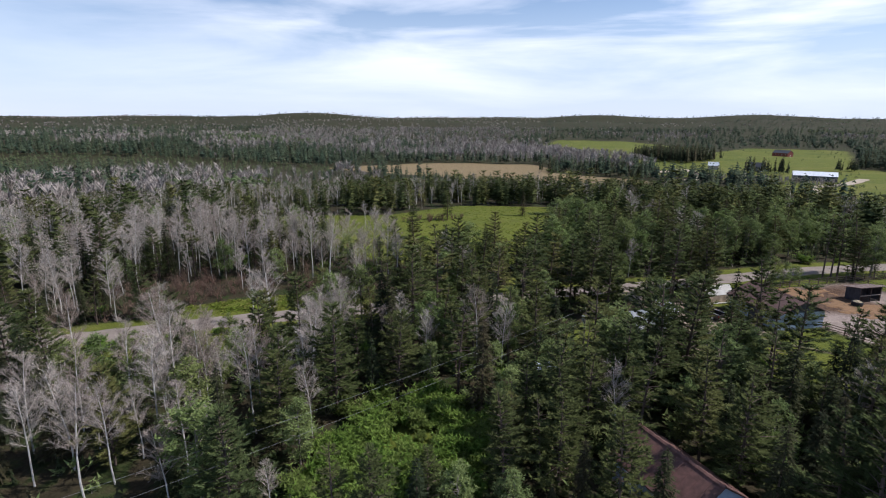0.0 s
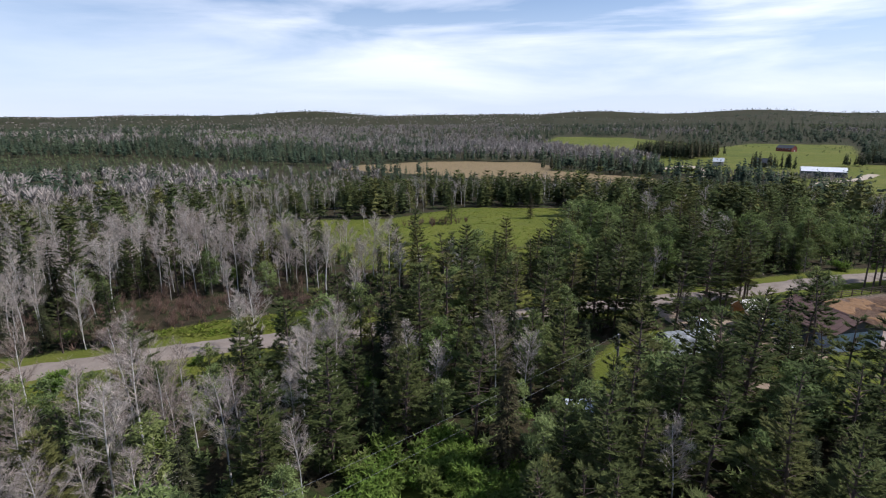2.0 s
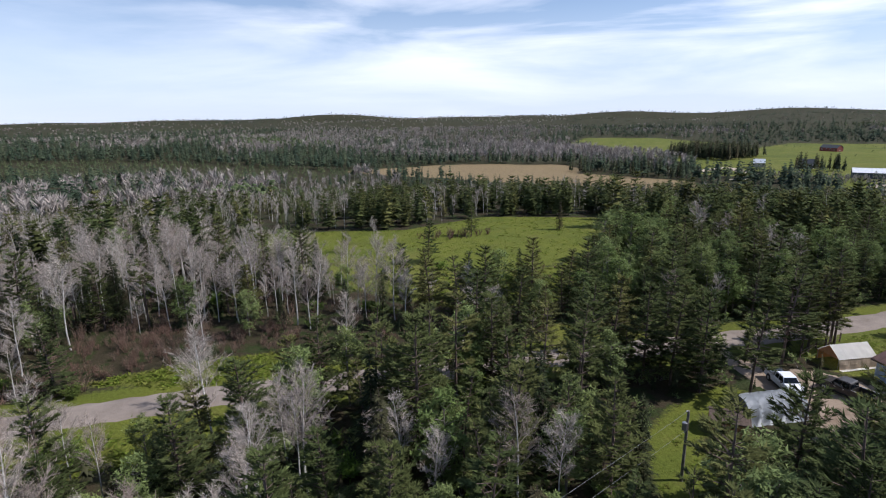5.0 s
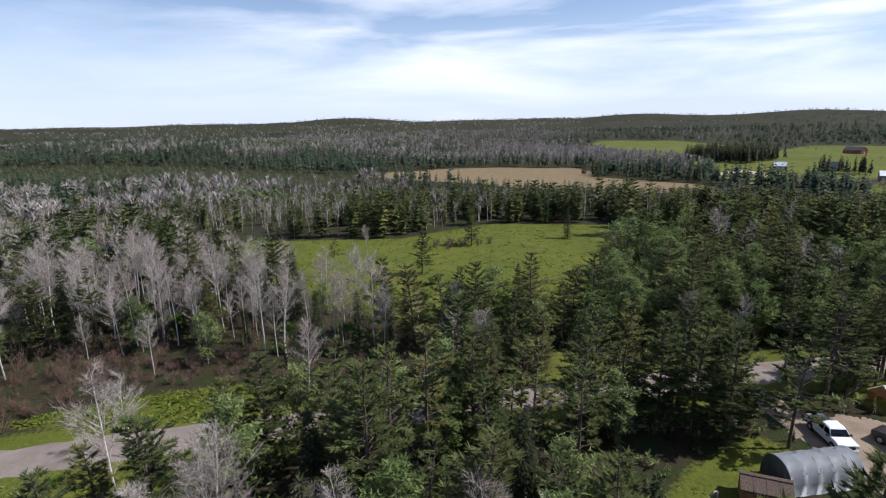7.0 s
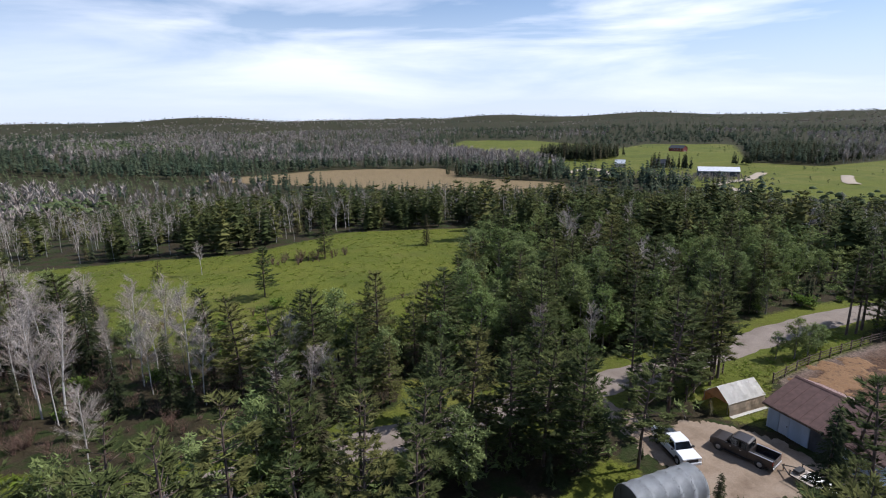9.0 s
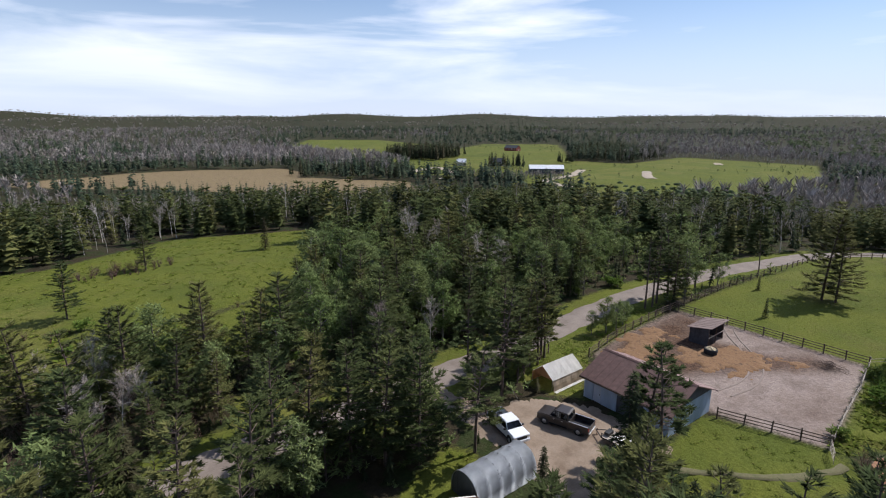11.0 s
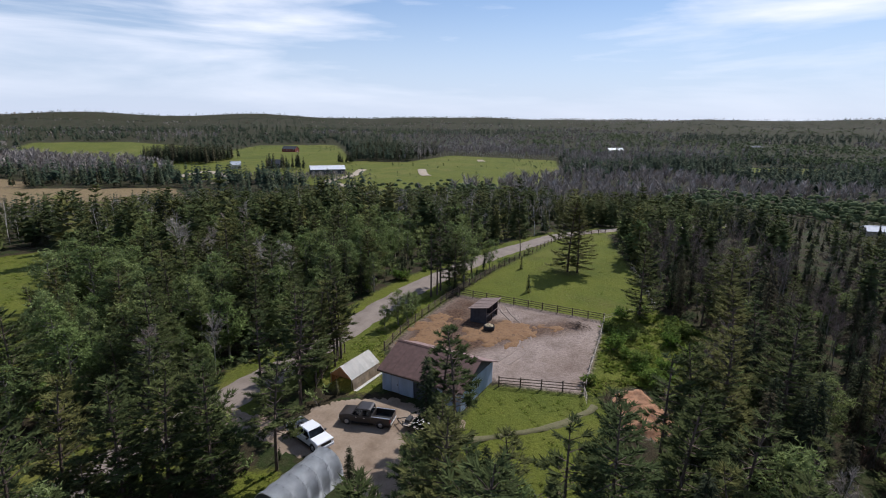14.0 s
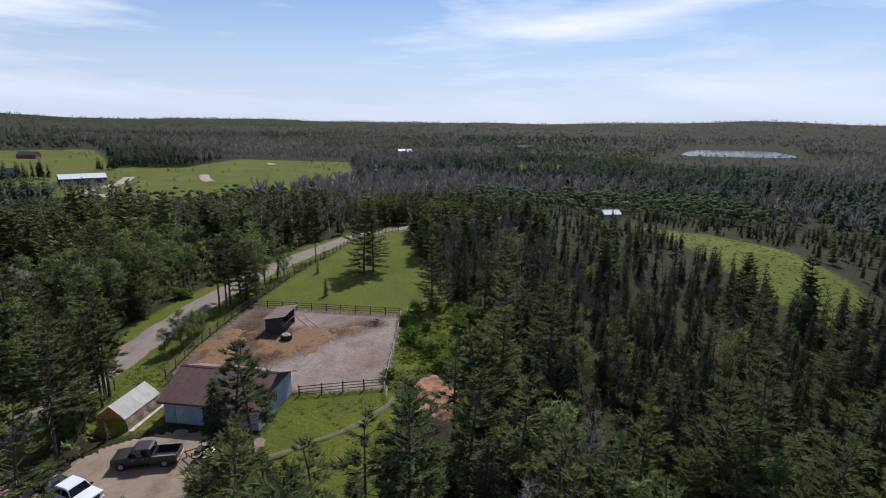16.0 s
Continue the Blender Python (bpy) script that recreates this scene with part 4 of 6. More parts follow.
# trees that stand out, by place and height
KEY = [
    ("twin_birch", -24.0, 25.5, 12.0), ("twin_birch", -9.7, 37.5, 11.8), ("aspen", -13.0, 34.5, 10.5), ("big_pine", -16.0, 91.0, 14.0),
    ("big_pine", 8.7, 56.0, 14.5), ("pine", 44.5, 72.5, 13.5), ("aspen", -7.4, 62.5, 10.0), ("maple", -51, 78, 6.5), ("big_pine", -30.6, 38, 11.5),
    ("maple", 7.0, 50, 7.5), ("big_pine", 34.0, 48.6, 13.0), ("maple", 31.5, 18, 10.5), ("maple", 36.0, 20.5, 9.5), ("pine", 24.4, 62.5, 9.0),
    ("aspen", -28.5, 72.5, 8.0), ("aspen", -23.6, 54.2, 8.5), ("pine", 12.9, 86, 9.0), ("spruce", 17.0, 84, 7.5), ("spruce", 23.4, 89, 8.5), ("pine", 8.9, 113, 10),
    ("pine", 31.6, 50.8, 13.6), ("thin_pine", 13.7, 45.2, 13.6), ("thin_pine", 1.8, 43.6, 14.6), ("pine", -2.0, 42.0, 12), ("thin_pine", 9.5, 41.5, 12.5), ("thin_pine", 17.0, 43.0, 12.0),
    ("pine", -49.5, 141, 10), ("spruce", 50, 141, 8.5), ("pine", 23.3, 137, 9.5), ("aspen", -3.3, 133, 7),
    ("big_pine", 118.2, 45.2, 16.5), ("big_pine", 118.6, 43.2, 14.0), ("spruce", 100.7, 47.2, 3.6), ("spruce", 115, 54.5, 3.0), ("big_pine", 97.5, 26.6, 13.0),
    ("thin_pine", 39.6, 47.4, 12.0), ("spruce", 40.2, 39.2, 5.2), ("big_pine", 46.2, 33.8, 8.5), ("thin_pine", 51.2, 35.2, 13.0), ("thin_pine", 52.5, 37.6, 12.0),
    ("pine", 50.5, 20.7, 10.5), ("pine", 57.8, 15.2, 13.5), ("pine", 59.8, 13.0, 14.5), ("thin_pine", 55.5, 17.2, 12.5),
    ("thin_pine", 58.2, 57.0, 12.0), ("thin_pine", 60.5, 58.0, 12.5), ("pine", 56.0, 57.5, 11.5), ("pine", 54.0, 56.4, 12),
    ("thin_pine", 88.6, 61.2, 13), ("thin_pine", 90.4, 61.0, 12), ("thin_pine", 92.6, 61.6, 13.5), ("thin_pine", 97.0, 62.2, 14), ("thin_pine", 105.0, 61.5, 13), ("maple", 76.5, 58.2, 5.0), ("maple", 79.0, 58.8, 4.0),
    ("big_pine", 20.5, 19.0, 12.0), ("big_pine", 26.0, 21.0, 15.2), ("big_pine", 30.5, 22.8, 15.8), ("pine", 25.5, 20.0, 12.5), ("spruce", 33.5, 11.0, 11.5), ("pine", 14.0, 14.0, 11.5), ("pine", 11.0, 12.5, 11.0), ("pine", 8.5, 16.0, 10.0),
    ("big_pine", 34.5, 27.0, 14.5), ("big_pine", 29.5, 29.5, 13.0), ("pine", 11.2, 15.7, 13.2), ("aspen", -13.5, 27.0, 9.5), ("aspen", -3.2, 37, 8.0), ("pine", 42, 69, 13.5),
    ("big_pine", 41.5, 96, 9.0), ("pine", 60.5, 58.6, 14.0), ("big_pine", 10.5, 77.5, 9.5), ("pine", 31.0, 75.5, 13.0), ("maple", 42.4, 84, 7.5), ("maple", 63.6, 81, 9.5), ("thin_pine", 15.3, 55.0, 10.5),
    ("maple", -22.5, 74.6, 7.5), ("thin_pine", -10.4, 125, 6.0), ("big_pine", 24.5, 31.0, 9.0), ("big_pine", 38.0, 31.5, 10.0),
    ("pine", 36.5, 53.0, 12.0), ("pine", 33.0, 55.5, 13.5), ("maple", 36.0, 50.5, 7.5), ("pine", 29.0, 52.5, 13.0), ("maple", 39.3, 57.3, 6.5), ("pine", 26.0, 55.0, 13.0), ("big_pine", 22.0, 52.5, 13.5),
    ("thin_pine", 19.0, 48.5, 13.0), ("thin_pine", 46.2, 56.8, 11.5), ("maple", 48.2, 57.8, 5.0), ("maple", 74.3, 58.4, 6.0), ("maple", 81.0, 59.5, 3.5), ("maple", 72.0, 59.3, 4.0),
    ("big_pine", 12.5, 4.5, 11.0), ("spruce", 23.5, 1.0, 10.5), ("maple", 27.0, 5.0, 6.5), ("spruce", 34.0, 6.0, 9.0), ("big_pine", 9.0, 8.5, 10.0), ("maple", 30.5, 9.0, 7.0), ("pine", 34.0, 20.0, 11.0), ("maple", 40.0, 24.0, 7.5), ("pine", 41.0, 28.5, 9.5),
    # first two pines here are added sunward of the cabin to shade its roof
    ("pine", 24.2, 5.6, 12.5), ("pine", 23.8, 10.2, 12.0), ("spruce", 14.2, 1.6, 9.0), ("spruce", 5.5, 21.5, 12.0), ("spruce", -6.0, 27.5, 8.0), ("pine", -19.5, 36.5, 11), ("aspen", -36, 26, 9.5), ("aspen", -33, 22.5, 9.0), ("aspen", -1.5, 36, 9.5), ("aspen", 0.8, 33.0, 8.5),
]


def place_key():
    rng = random.Random(11)
    for i, (kind, x, y, h) in enumerate(KEY):
        plant(kind, x, y, h, rng, i)


place_key()

# ---- the woods ----


def value_noise(x, y, scale, seed):
    """Smooth noise between 0 and 1 on arrays."""
    x, y = np.asarray(x) / scale, np.asarray(y) / scale
    i, j = np.floor(x).astype(int), np.floor(y).astype(int)
    fx, fy = x - i, y - j
    fx, fy = fx * fx * (3 - 2 * fx), fy * fy * (3 - 2 * fy)

    def h(a, b):
        n = (a * 374761393 + b * 668265263 + seed * 1442695041) & 0x7FFFFFFF
        n = ((n ^ (n >> 13)) * 1274126177) & 0x7FFFFFFF
        return ((n ^ (n >> 16)) & 0xFFFF) / 65535.0
    return (h(i, j) * (1 - fx) + h(i + 1, j) * fx) * (1 - fy) + (h(i, j + 1) * (1 - fx) + h(i + 1, j + 1) * fx) * fy


def clear_of(x, y, margin=1.2):
    ok = near_line(ROAD, x, y) > 4.6
    for p in OPEN:
        ok &= inside(p, x, y) < -margin
    for lane in LANES:
        ok &= near_line(lane, x, y) > 3
    for bx0, bx1, by0, by1 in ((55, 67, 36, 50), (53, 71, 48, 57), (12, 20, 25, 31), (12, 25, 1, 13), (32, 43, 39, 46), (28, 36, 37, 44), (19, 27, 31, 38)):
        ok &= ~((x > bx0) & (x < bx1) & (y > by0) & (y < by1))
    return ok


def species(x, y, rng):
    """The kind of tree that a spot bears, after the stands of the wood."""
    r = rng.random()
    n = float(value_noise(x, y, 22, 3))
    if y > 60 and x < 12 and y < 128 and x > -80:                 # old aspen stand north of the road, with spruce below
        w = [("aspen", 0.46), ("spruce", 0.28), ("pine", 0.12), ("thin_pine", 0.08), ("maple", 0.06)] if x < -8 else [("aspen", 0.30), ("thin_pine", 0.22), ("pine", 0.27), ("spruce", 0.16), ("maple", 0.05)]
    elif x < -12:
        w = [("aspen", 0.30), ("spruce", 0.24), ("big_pine", 0.24), ("thin_pine", 0.10), ("maple", 0.12)] if y < 62 and x > -70 else [("aspen", 0.58), ("spruce", 0.15), ("pine", 0.22), ("maple", 0.05)]
    elif y > 60 and 12 <= x < 130 and y < 150:                     # leafy stand with tall pines
        w = [("maple", 0.70), ("pine", 0.16), ("big_pine", 0.09), ("spruce", 0.05)] if n > 0.33 else [("pine", 0.45), ("big_pine", 0.2), ("maple", 0.2), ("aspen", 0.15)]
    elif y > 145:
        w = [("pine", 0.86), ("aspen", 0.06), ("spruce", 0.08)] if y < 190 and n > 0.40 else [("aspen", 0.55), ("pine", 0.30), ("spruce", 0.15)] if y < 190 else [("aspen", 0.42), ("pine", 0.38), ("spruce", 0.20)]
    elif x > 50 and y < 30:
        w = [("spruce", 0.62), ("pine", 0.16), ("thin_pine", 0.05), ("grey_snag", 0.13), ("maple", 0.04)] if n > 0.45 or x < 90 else [("spruce", 0.50), ("grey_snag", 0.42), ("pine", 0.08)]
    elif y < 62:
        w = [("pine", 0.28), ("thin_pine", 0.26), ("big_pine", 0.10), ("spruce", 0.14), ("maple", 0.19), ("aspen", 0.03)]
    else:
        w = [("pine", 0.5), ("spruce", 0.2), ("aspen", 0.3)]
    for k, q in w:
        r -= q
        if r < 0:
            return k
    return w[0][0]


HEIGHT = {"pine": (9.5, 14), "thin_pine": (9.5, 13.5), "big_pine": (10, 14), "spruce": (5.5, 11.5), "aspen": (8, 12.5), "maple": (6.5, 10.5), "grey_snag": (6, 10)}


NEAR_ZONE = [(-62, 20), (-62, 105), (10, 112), (60, 108), (105, 92), (112, 70), (130, 66), (112, 22), (104, -34), (62, -42), (38, -22), (22, 3), (-6, 4), (-34, 14)]


def near_woods():
    rng = random.Random(5)
    spots = [(x, y) for _, x, y, _ in KEY]
    grid = {}
    for s in spots:
        grid.setdefault((int(s[0] // 4), int(s[1] // 4)), []).append(s)
    made = 0
    cand = np.random.RandomState(55).uniform((-62, -42), (130, 112), (12000, 2))
    X, Y = cand[:, 0], cand[:, 1]
    bar = np.where((Y < 57) & (Y > 30) & (X > -2) & (X < 46), 0.34, 0.20)      # thinner along the road
    ok = (inside(NEAR_ZONE, X, Y) > 0) & clear_of(X, Y) & (value_noise(X, Y, 9, 31) > bar)
    for x, y in cand[ok].tolist():
        if made >= 820:
            break
        kind = species(x, y, rng)
        gap = {"maple": 2.5, "spruce": 2.0, "aspen": 2.0}.get(kind, 2.7)
        cell = (int(x // 4), int(y // 4))
        near = [s for i in (-1, 0, 1) for j in (-1, 0, 1) for s in grid.get((cell[0] + i, cell[1] + j), [])]
        if any((s[0] - x) ** 2 + (s[1] - y) ** 2 < gap * gap for s in near):
            continue
        grid.setdefault(cell, []).append((x, y))
        lo, hi = HEIGHT[kind]
        if x > 60 and y < 6:
            lo, hi = lo * 0.75, hi * 0.75
        h = lo * 0.7 + (hi * 1.12 - lo * 0.7) * rng.betavariate(1.8, 1.8)
        if (x + 2) ** 2 + (y - 5) ** 2 < 20 ** 2:
            h *= 0.75
        plant(kind, x, y, h, rng)
        made += 1
    return spots


near_woods()


def undergrowth():
    """Shrubs of the thicket, the verges and the wood's edge."""
    rng = random.Random(8)
    n = 0
    while n < 130:
        x, y = rng.uniform(-15, 7), rng.uniform(7, 28)
        if inside(THICKET, np.array([x]), np.array([y]))[0] > -0.5:
            plant("shrub", x, y, rng.uniform(1.0, 2.4), rng)
            n += 1
    n = 0
    while n < 110:
        x, y = rng.uniform(-50, 110), rng.uniform(8, 100)
        p = np.array([x]), np.array([y])
        if clear_of(*p, 0.2)[0]:
            plant("brush" if (x < 30 and y > 60 and rng.random() < 0.7) else "shrub", x, y, rng.uniform(1.0, 2.6), rng)
            n += 1
    for poly, count, kinds in ((BRUSHY, 170, ("brush",)), (BRUSHY_B, 26, ("brush",)), (EDGE, 46, ("brush", "brush", "shrub")), (NEAR_VERGE, 16, ("brush", "shrub")), (RANK, 34, ("shrub",)), (FIELD_BRUSH, 46, ("brush",))):
        xs, ys = [q[0] for q in poly], [q[1] for q in poly]
        n = 0
        while n < count:
            x, y = rng.uniform(min(xs), max(xs)), rng.uniform(min(ys), max(ys))
            p = np.array([x]), np.array([y])
            if inside(poly, *p)[0] > 0 and inside(GLADE, *p)[0] < -0.5 and (poly is FIELD_BRUSH or inside(FIELD, *p)[0] < 0.5) and near_line(ROAD, *p)[0] > 4.5:
                plant(rng.choice(kinds), x, y, rng.uniform(0.8, 2.4), rng)
                n += 1


undergrowth()


def stand(name, kinds, spots, heights, label, category, mats, seed, broad=1.0):
    """One mesh of many trees: arrays of a few models, turned, scaled and laid end to end."""
    rng = np.random.RandomState(seed)
    vs, fs, ms, ts, off = [], [], [], [], 0
    models = []
    for m in kinds:
        v, f, mi = m.arrays()
        size = np.array([len(q) for q in f])
        flat = np.concatenate([np.array(q) for q in f])
        models.append((v, flat, size, mi))
    LV, LF, LS, LM, LT = [], [], [], [], []
    for (x, y), h in zip(spots, heights):
        v, flat, size, mi = models[rng.randint(len(models))]
        a = rng.uniform(0, 6.28)
        c, s = math.cos(a), math.sin(a)
        w = rng.uniform(0.85, 1.2) * broad
        p = np.stack([(v[:, 0] * c - v[:, 1] * s) * h * w, (v[:, 0] * s + v[:, 1] * c) * h * w, v[:, 2] * h], -1) + (x, y, tz(x, y) - 0.2)
        LV.append(p)
        LF.append(flat + off)
        LS.append(size)
        LM.append(mi)
        LT.append(np.full(len(v), rng.uniform()))
        off += len(v)
    if not LV:
        return None
    V, F, S, Mi, T = (np.concatenate(q) for q in (LV, LF, LS, LM, LT))
    me = bpy.data.meshes.new(name)
    me.vertices.add(len(V))
    me.vertices.foreach_set("co", V.ravel())
    me.loops.add(len(F))
    me.loops.foreach_set("vertex_index", F.astype(np.int32))
    me.polygons.add(len(S))
    me.polygons.foreach_set("loop_start", np.concatenate([[0], np.cumsum(S)[:-1]]).astype(np.int32))
    me.polygons.foreach_set("loop_total", S.astype(np.int32))
    for k in mats:
        me.materials.append(MATS[k])
    me.polygons.foreach_set("material_index", Mi.astype(np.int32))
    me.attributes.new("tint", "FLOAT", "POINT").data.foreach_set("value", T.astype(np.float32))
    me.update(calc_edges=True)
    return tagged(new(name, me), label, category, kind="stuff")


def unit(fn, h, seeds, **kw):
    """Models scaled to a height of one."""
    out = []
    for s in seeds:
        m = fn(random.Random(s), h, **kw)
        m.v = [tuple(c / h for c in p) for p in m.v]
        out.append(m)
    return out


def cone_model(seed, h, kind, rings=6):
    """A far tree: ragged cones, leafy clumps or a haze of bare twigs."""
    rng = random.Random(seed)
    m = Mesh()
    if kind == "conifer":
        for k in range(rings):
            u = 0.20 + 0.80 * (k + 0.5) / rings
            m.skirt((rng.gauss(0, 0.012) * h, rng.gauss(0, 0.012) * h, h * min(1.0, u + 0.07)), h * (0.20 * (1.05 - u) ** 0.8 + 0.012), 1.1, 1, rng, 4 if rings < 5 else 5)
    elif kind == "pine":
        for k in range(rings + 2):
            u = 0.28 + 0.74 * (k + 0.5) / (rings + 2)
            m.skirt((rng.gauss(0, 0.03) * h, rng.gauss(0, 0.03) * h, h * u), h * (0.165 * (1.10 - u) ** 0.55 * rng.uniform(0.75, 1.2)), 0.85, 1, rng, 4, 0.8)
    elif kind == "round":
        for k in range(9):
            u = 0.30 + 0.6 * rng.random()
            r = h * 0.17 * math.sin(math.pi * (u - 0.05))
            a = rng.uniform(0, 6.28)
            m.lump((math.cos(a) * r, math.sin(a) * r, h * u), h * rng.uniform(0.07, 0.125), 1, rng, 4)
    else:
        m.add([(-0.07, 0, 0), (0.07, 0, 0), (0, 0, h * 0.8)], [[0, 1, 2]], 0)
        for k in range(26):
            a, u = rng.uniform(0, 6.28), rng.uniform(0.35, 0.8)
            r = h * rng.uniform(0.05, 0.19) * math.sin(math.pi * (1.15 - u))
            m.sliver((math.cos(a) * r * 0.2, math.sin(a) * r * 0.2, h * u), (math.cos(a) * r, math.sin(a) * r, h * min(1, u + rng.uniform(0.12, 0.30))), 0.21, 1, rng)
    m.v = [tuple(c / h for c in p) for p in m.v]
    return m


def woods():
    rng = np.random.RandomState(4)
    # the middle distance
    n = 26000
    ang = rng.uniform(-1.15, 2.45, n)
    d = np.sqrt(rng.uniform(60 ** 2, 265 ** 2, n))
    x, y = 10 + d * np.cos(ang), 12 + d * np.sin(ang)
    ok = clear_of(x, y, 2.0) & (inside(NEAR_ZONE, x, y) < 0) & ~((np.abs(x - 222) < 9) & (np.abs(y + 22) < 9))
    x, y = x[ok], y[ok]
    # thin to an even spacing
    taken, keep = set(), []
    for i in range(len(x)):
        c = (int(x[i] // 3.4), int(y[i] // 3.4))
        if c not in taken:
            taken.add(c)
            keep.append(i)
    x, y = x[keep], y[keep]
    ok = value_noise(x, y, 13, 41) > 0.20
    x, y = x[ok], y[ok]
    r2 = random.Random(9)
    dist = np.hypot(x - 10, y - 12)
    for tier, lo, hi, lod, cap in (("", 0, 140, 0.42, 2600), ("outer_", 140, 400, 0.2, 4200)):
        sel = (dist >= lo) & (dist < hi)
        groups = {"pine": [], "spruce": [], "aspen": [], "maple": [], "grey_snag": []}
        for a, b in list(zip(x[sel], y[sel]))[:cap]:
            k = species(a, b, r2)
            groups[{"thin_pine": "pine", "big_pine": "pine"}.get(k, k)].append((a, b))
        spec = {
            "pine": (unit(pine, 12, (1, 2, 3, 4), lod=lod, bare=0.15, wide=1.3), (9, 14.5), ["pine_bark", "pine_needles"], "dark pines of the wider wood"),
            "spruce": ([cone_model(q, 9, "conifer", 9) for q in (1, 2, 3, 4)] if tier else unit(spruce, 9, (1, 2, 3), lod=lod, wide=1.1), (6, 12), ["pine_bark", "spruce_needles"], "dark spruces of the wider wood"),
            "aspen": (unit(aspen, 11, (1, 2, 3, 4), lod=lod), (8, 12.5), ["birch_bark", "bare_twigs"], "leafless grey aspens of the wider wood"),
            "maple": (unit(broadleaf, 8, (1, 2, 3), lod=lod * 0.5), (6, 10.5), ["grey_bark", "fresh_leaves"], "fresh green broadleaf trees of the wider wood"),
            "grey_snag": (unit(aspen, 10, (5, 6, 7), lod=lod, spread=0.8), (6, 10), ["grey_bark", "dark_twigs"], "leafless grey-brown trees among the spruces"),
        }
        for k, (models, (h0, h1), mats, label) in spec.items():
            pts = groups[k]
            q = np.array(pts).reshape(-1, 2)
            low = np.where((q[:, 1] < 6) & (q[:, 0] > 40), 0.72, 1.0) * (0.78 + 0.4 * value_noise(q[:, 0], q[:, 1], 17, 61)) * np.where(np.hypot(q[:, 0] - 10, q[:, 1] - 12) > 185, 0.72, 1.0)
            stand(tier + k + "_wood", models, pts, low * (rng.beta(1.6, 2.0, len(pts)) * (h1 * 1.1 - h0 * 0.75) + h0 * 0.75) * (0.90 if tier else 1.0), label, "woodland", mats, 3)
    # undergrowth below the trees
    n = 9000
    x, y = rng.uniform(-62, 150, n), rng.uniform(-14, 135, n)
    ok = clear_of(x, y, 0.4)
    x, y = x[ok], y[ok]
    u = rng.uniform(0, 1, len(x))
    twigs = ((x < 30) & (y > 58) & (u < 0.55)) | ((x > 60) & (y < 30) & (u < 0.25))
    firs = ~twigs & (u > 0.62)
    for nm, sel, models, (h0, h1), mats, label, cap in (
            ("twig_undergrowth", twigs, unit(twig_shrub, 2.4, (1, 2, 3), lod=0.35), (1.2, 3.2), ["grey_bark", "red_twigs"], "leafless reddish brush under the trees", 900),
            ("fir_undergrowth", firs, [cone_model(q, 3, "conifer", 7) for q in (4, 5, 6)], (1.5, 4.5), ["pine_bark", "spruce_needles"], "young dark firs under the trees", 1100),
            ("leafy_undergrowth", ~twigs & ~firs, unit(shrub, 1.7, (1, 2, 3), lod=0.12), (0.8, 2.4), ["grey_bark", "fresh_leaves"], "green leafy undergrowth below the trees", 1300)):
        pts = np.stack([x[sel], y[sel]], -1)[:cap]
        stand(nm, models, pts, rng.uniform(h0, h1, len(pts)), label, "undergrowth", mats, 12)
    # the far woods, out to the skyline
    for lo, hi, count, cell, grow, tall, tag in ((255, 800, 40000, 5.2, 1.25, 1.1, "far"), (780, 1700, 40000, 8.5, 1.6, 1.05, "distant"), (1650, 4200, 40000, 16, 2.6, 0.75, "skyline")):
        ang = rng.uniform(-1.0, 2.45, count)
        d = np.sqrt(rng.uniform(lo ** 2, hi ** 2, count))
        x, y = 10 + d * np.cos(ang), 12 + d * np.sin(ang)
        ok = clear_of(x, y, 3)
        x, y = x[ok], y[ok]
        taken, keep = set(), []
        for i in range(len(x)):
            c = (int(x[i] // cell), int(y[i] // cell))
            if c not in taken:
                taken.add(c)
                keep.append(i)
        keep = keep[:{"far": 13000, "distant": 11000, "skyline": 11000}[tag]]
        x, y = x[keep], y[keep]
        n1 = 0.72 * value_noise(x, y, 230 * grow, 7) + 0.28 * value_noise(x, y, 60 * grow, 9)
        n2 = 0.6 * value_noise(x, y, 220 * grow, 17) + 0.4 * value_noise(x, y, 60 * grow, 19)
        jit = rng.uniform(-0.07, 0.07, len(x))
        marshy = np.clip(1 + inside(MARSH, x, y) / 45, 0, 1)          # spruces stand round the marsh
        young = inside(PLANTATION, x, y) > 0
        aspens = np.where((x < 20) & (np.hypot(x, y) < 450), 0.22, 0.0)         # grey aspens before the plantation
        conif = ~young & (n1 + jit + 0.3 * marshy - aspens > 0.46)
        leafy = ~young & ~conif & (n2 + jit > 0.64)
        bare = ~young & ~conif & ~leafy
        pines = conif & (rng.uniform(0, 1, len(x)) < 0.35)
        rings = {"far": 6, "distant": 5, "skyline": 3}[tag]
        for kind, sel, (a, b), mats, label, broad in (
                ("conifer", conif & ~pines, (7, 15), ["pine_bark", "hazy_needles"], "dark spruces of the %s hills" % tag, 1.0),
                ("pine", pines, (9, 16), ["pine_bark", "hazy_needles"], "dark pines of the %s hills" % tag, 1.0),
                ("young", young, (2.5, 5.5), ["pine_bark", "young_needles"], "young planted conifers in rows", 1.7),
                ("round", leafy, (7, 11), ["grey_bark", "hazy_leaves"], "green broadleaf woods of the %s hills" % tag, 1.2),
                ("bare", bare, (8, 13), ["birch_bark", "hazy_twigs"], "leafless grey woods of the %s hills" % tag, 1.25)):
            pts = np.stack([x[sel], y[sel]], -1)
            models = [cone_model(q, 10, "conifer" if kind == "young" else kind, rings) for q in (1, 2, 3, 4, 5)]
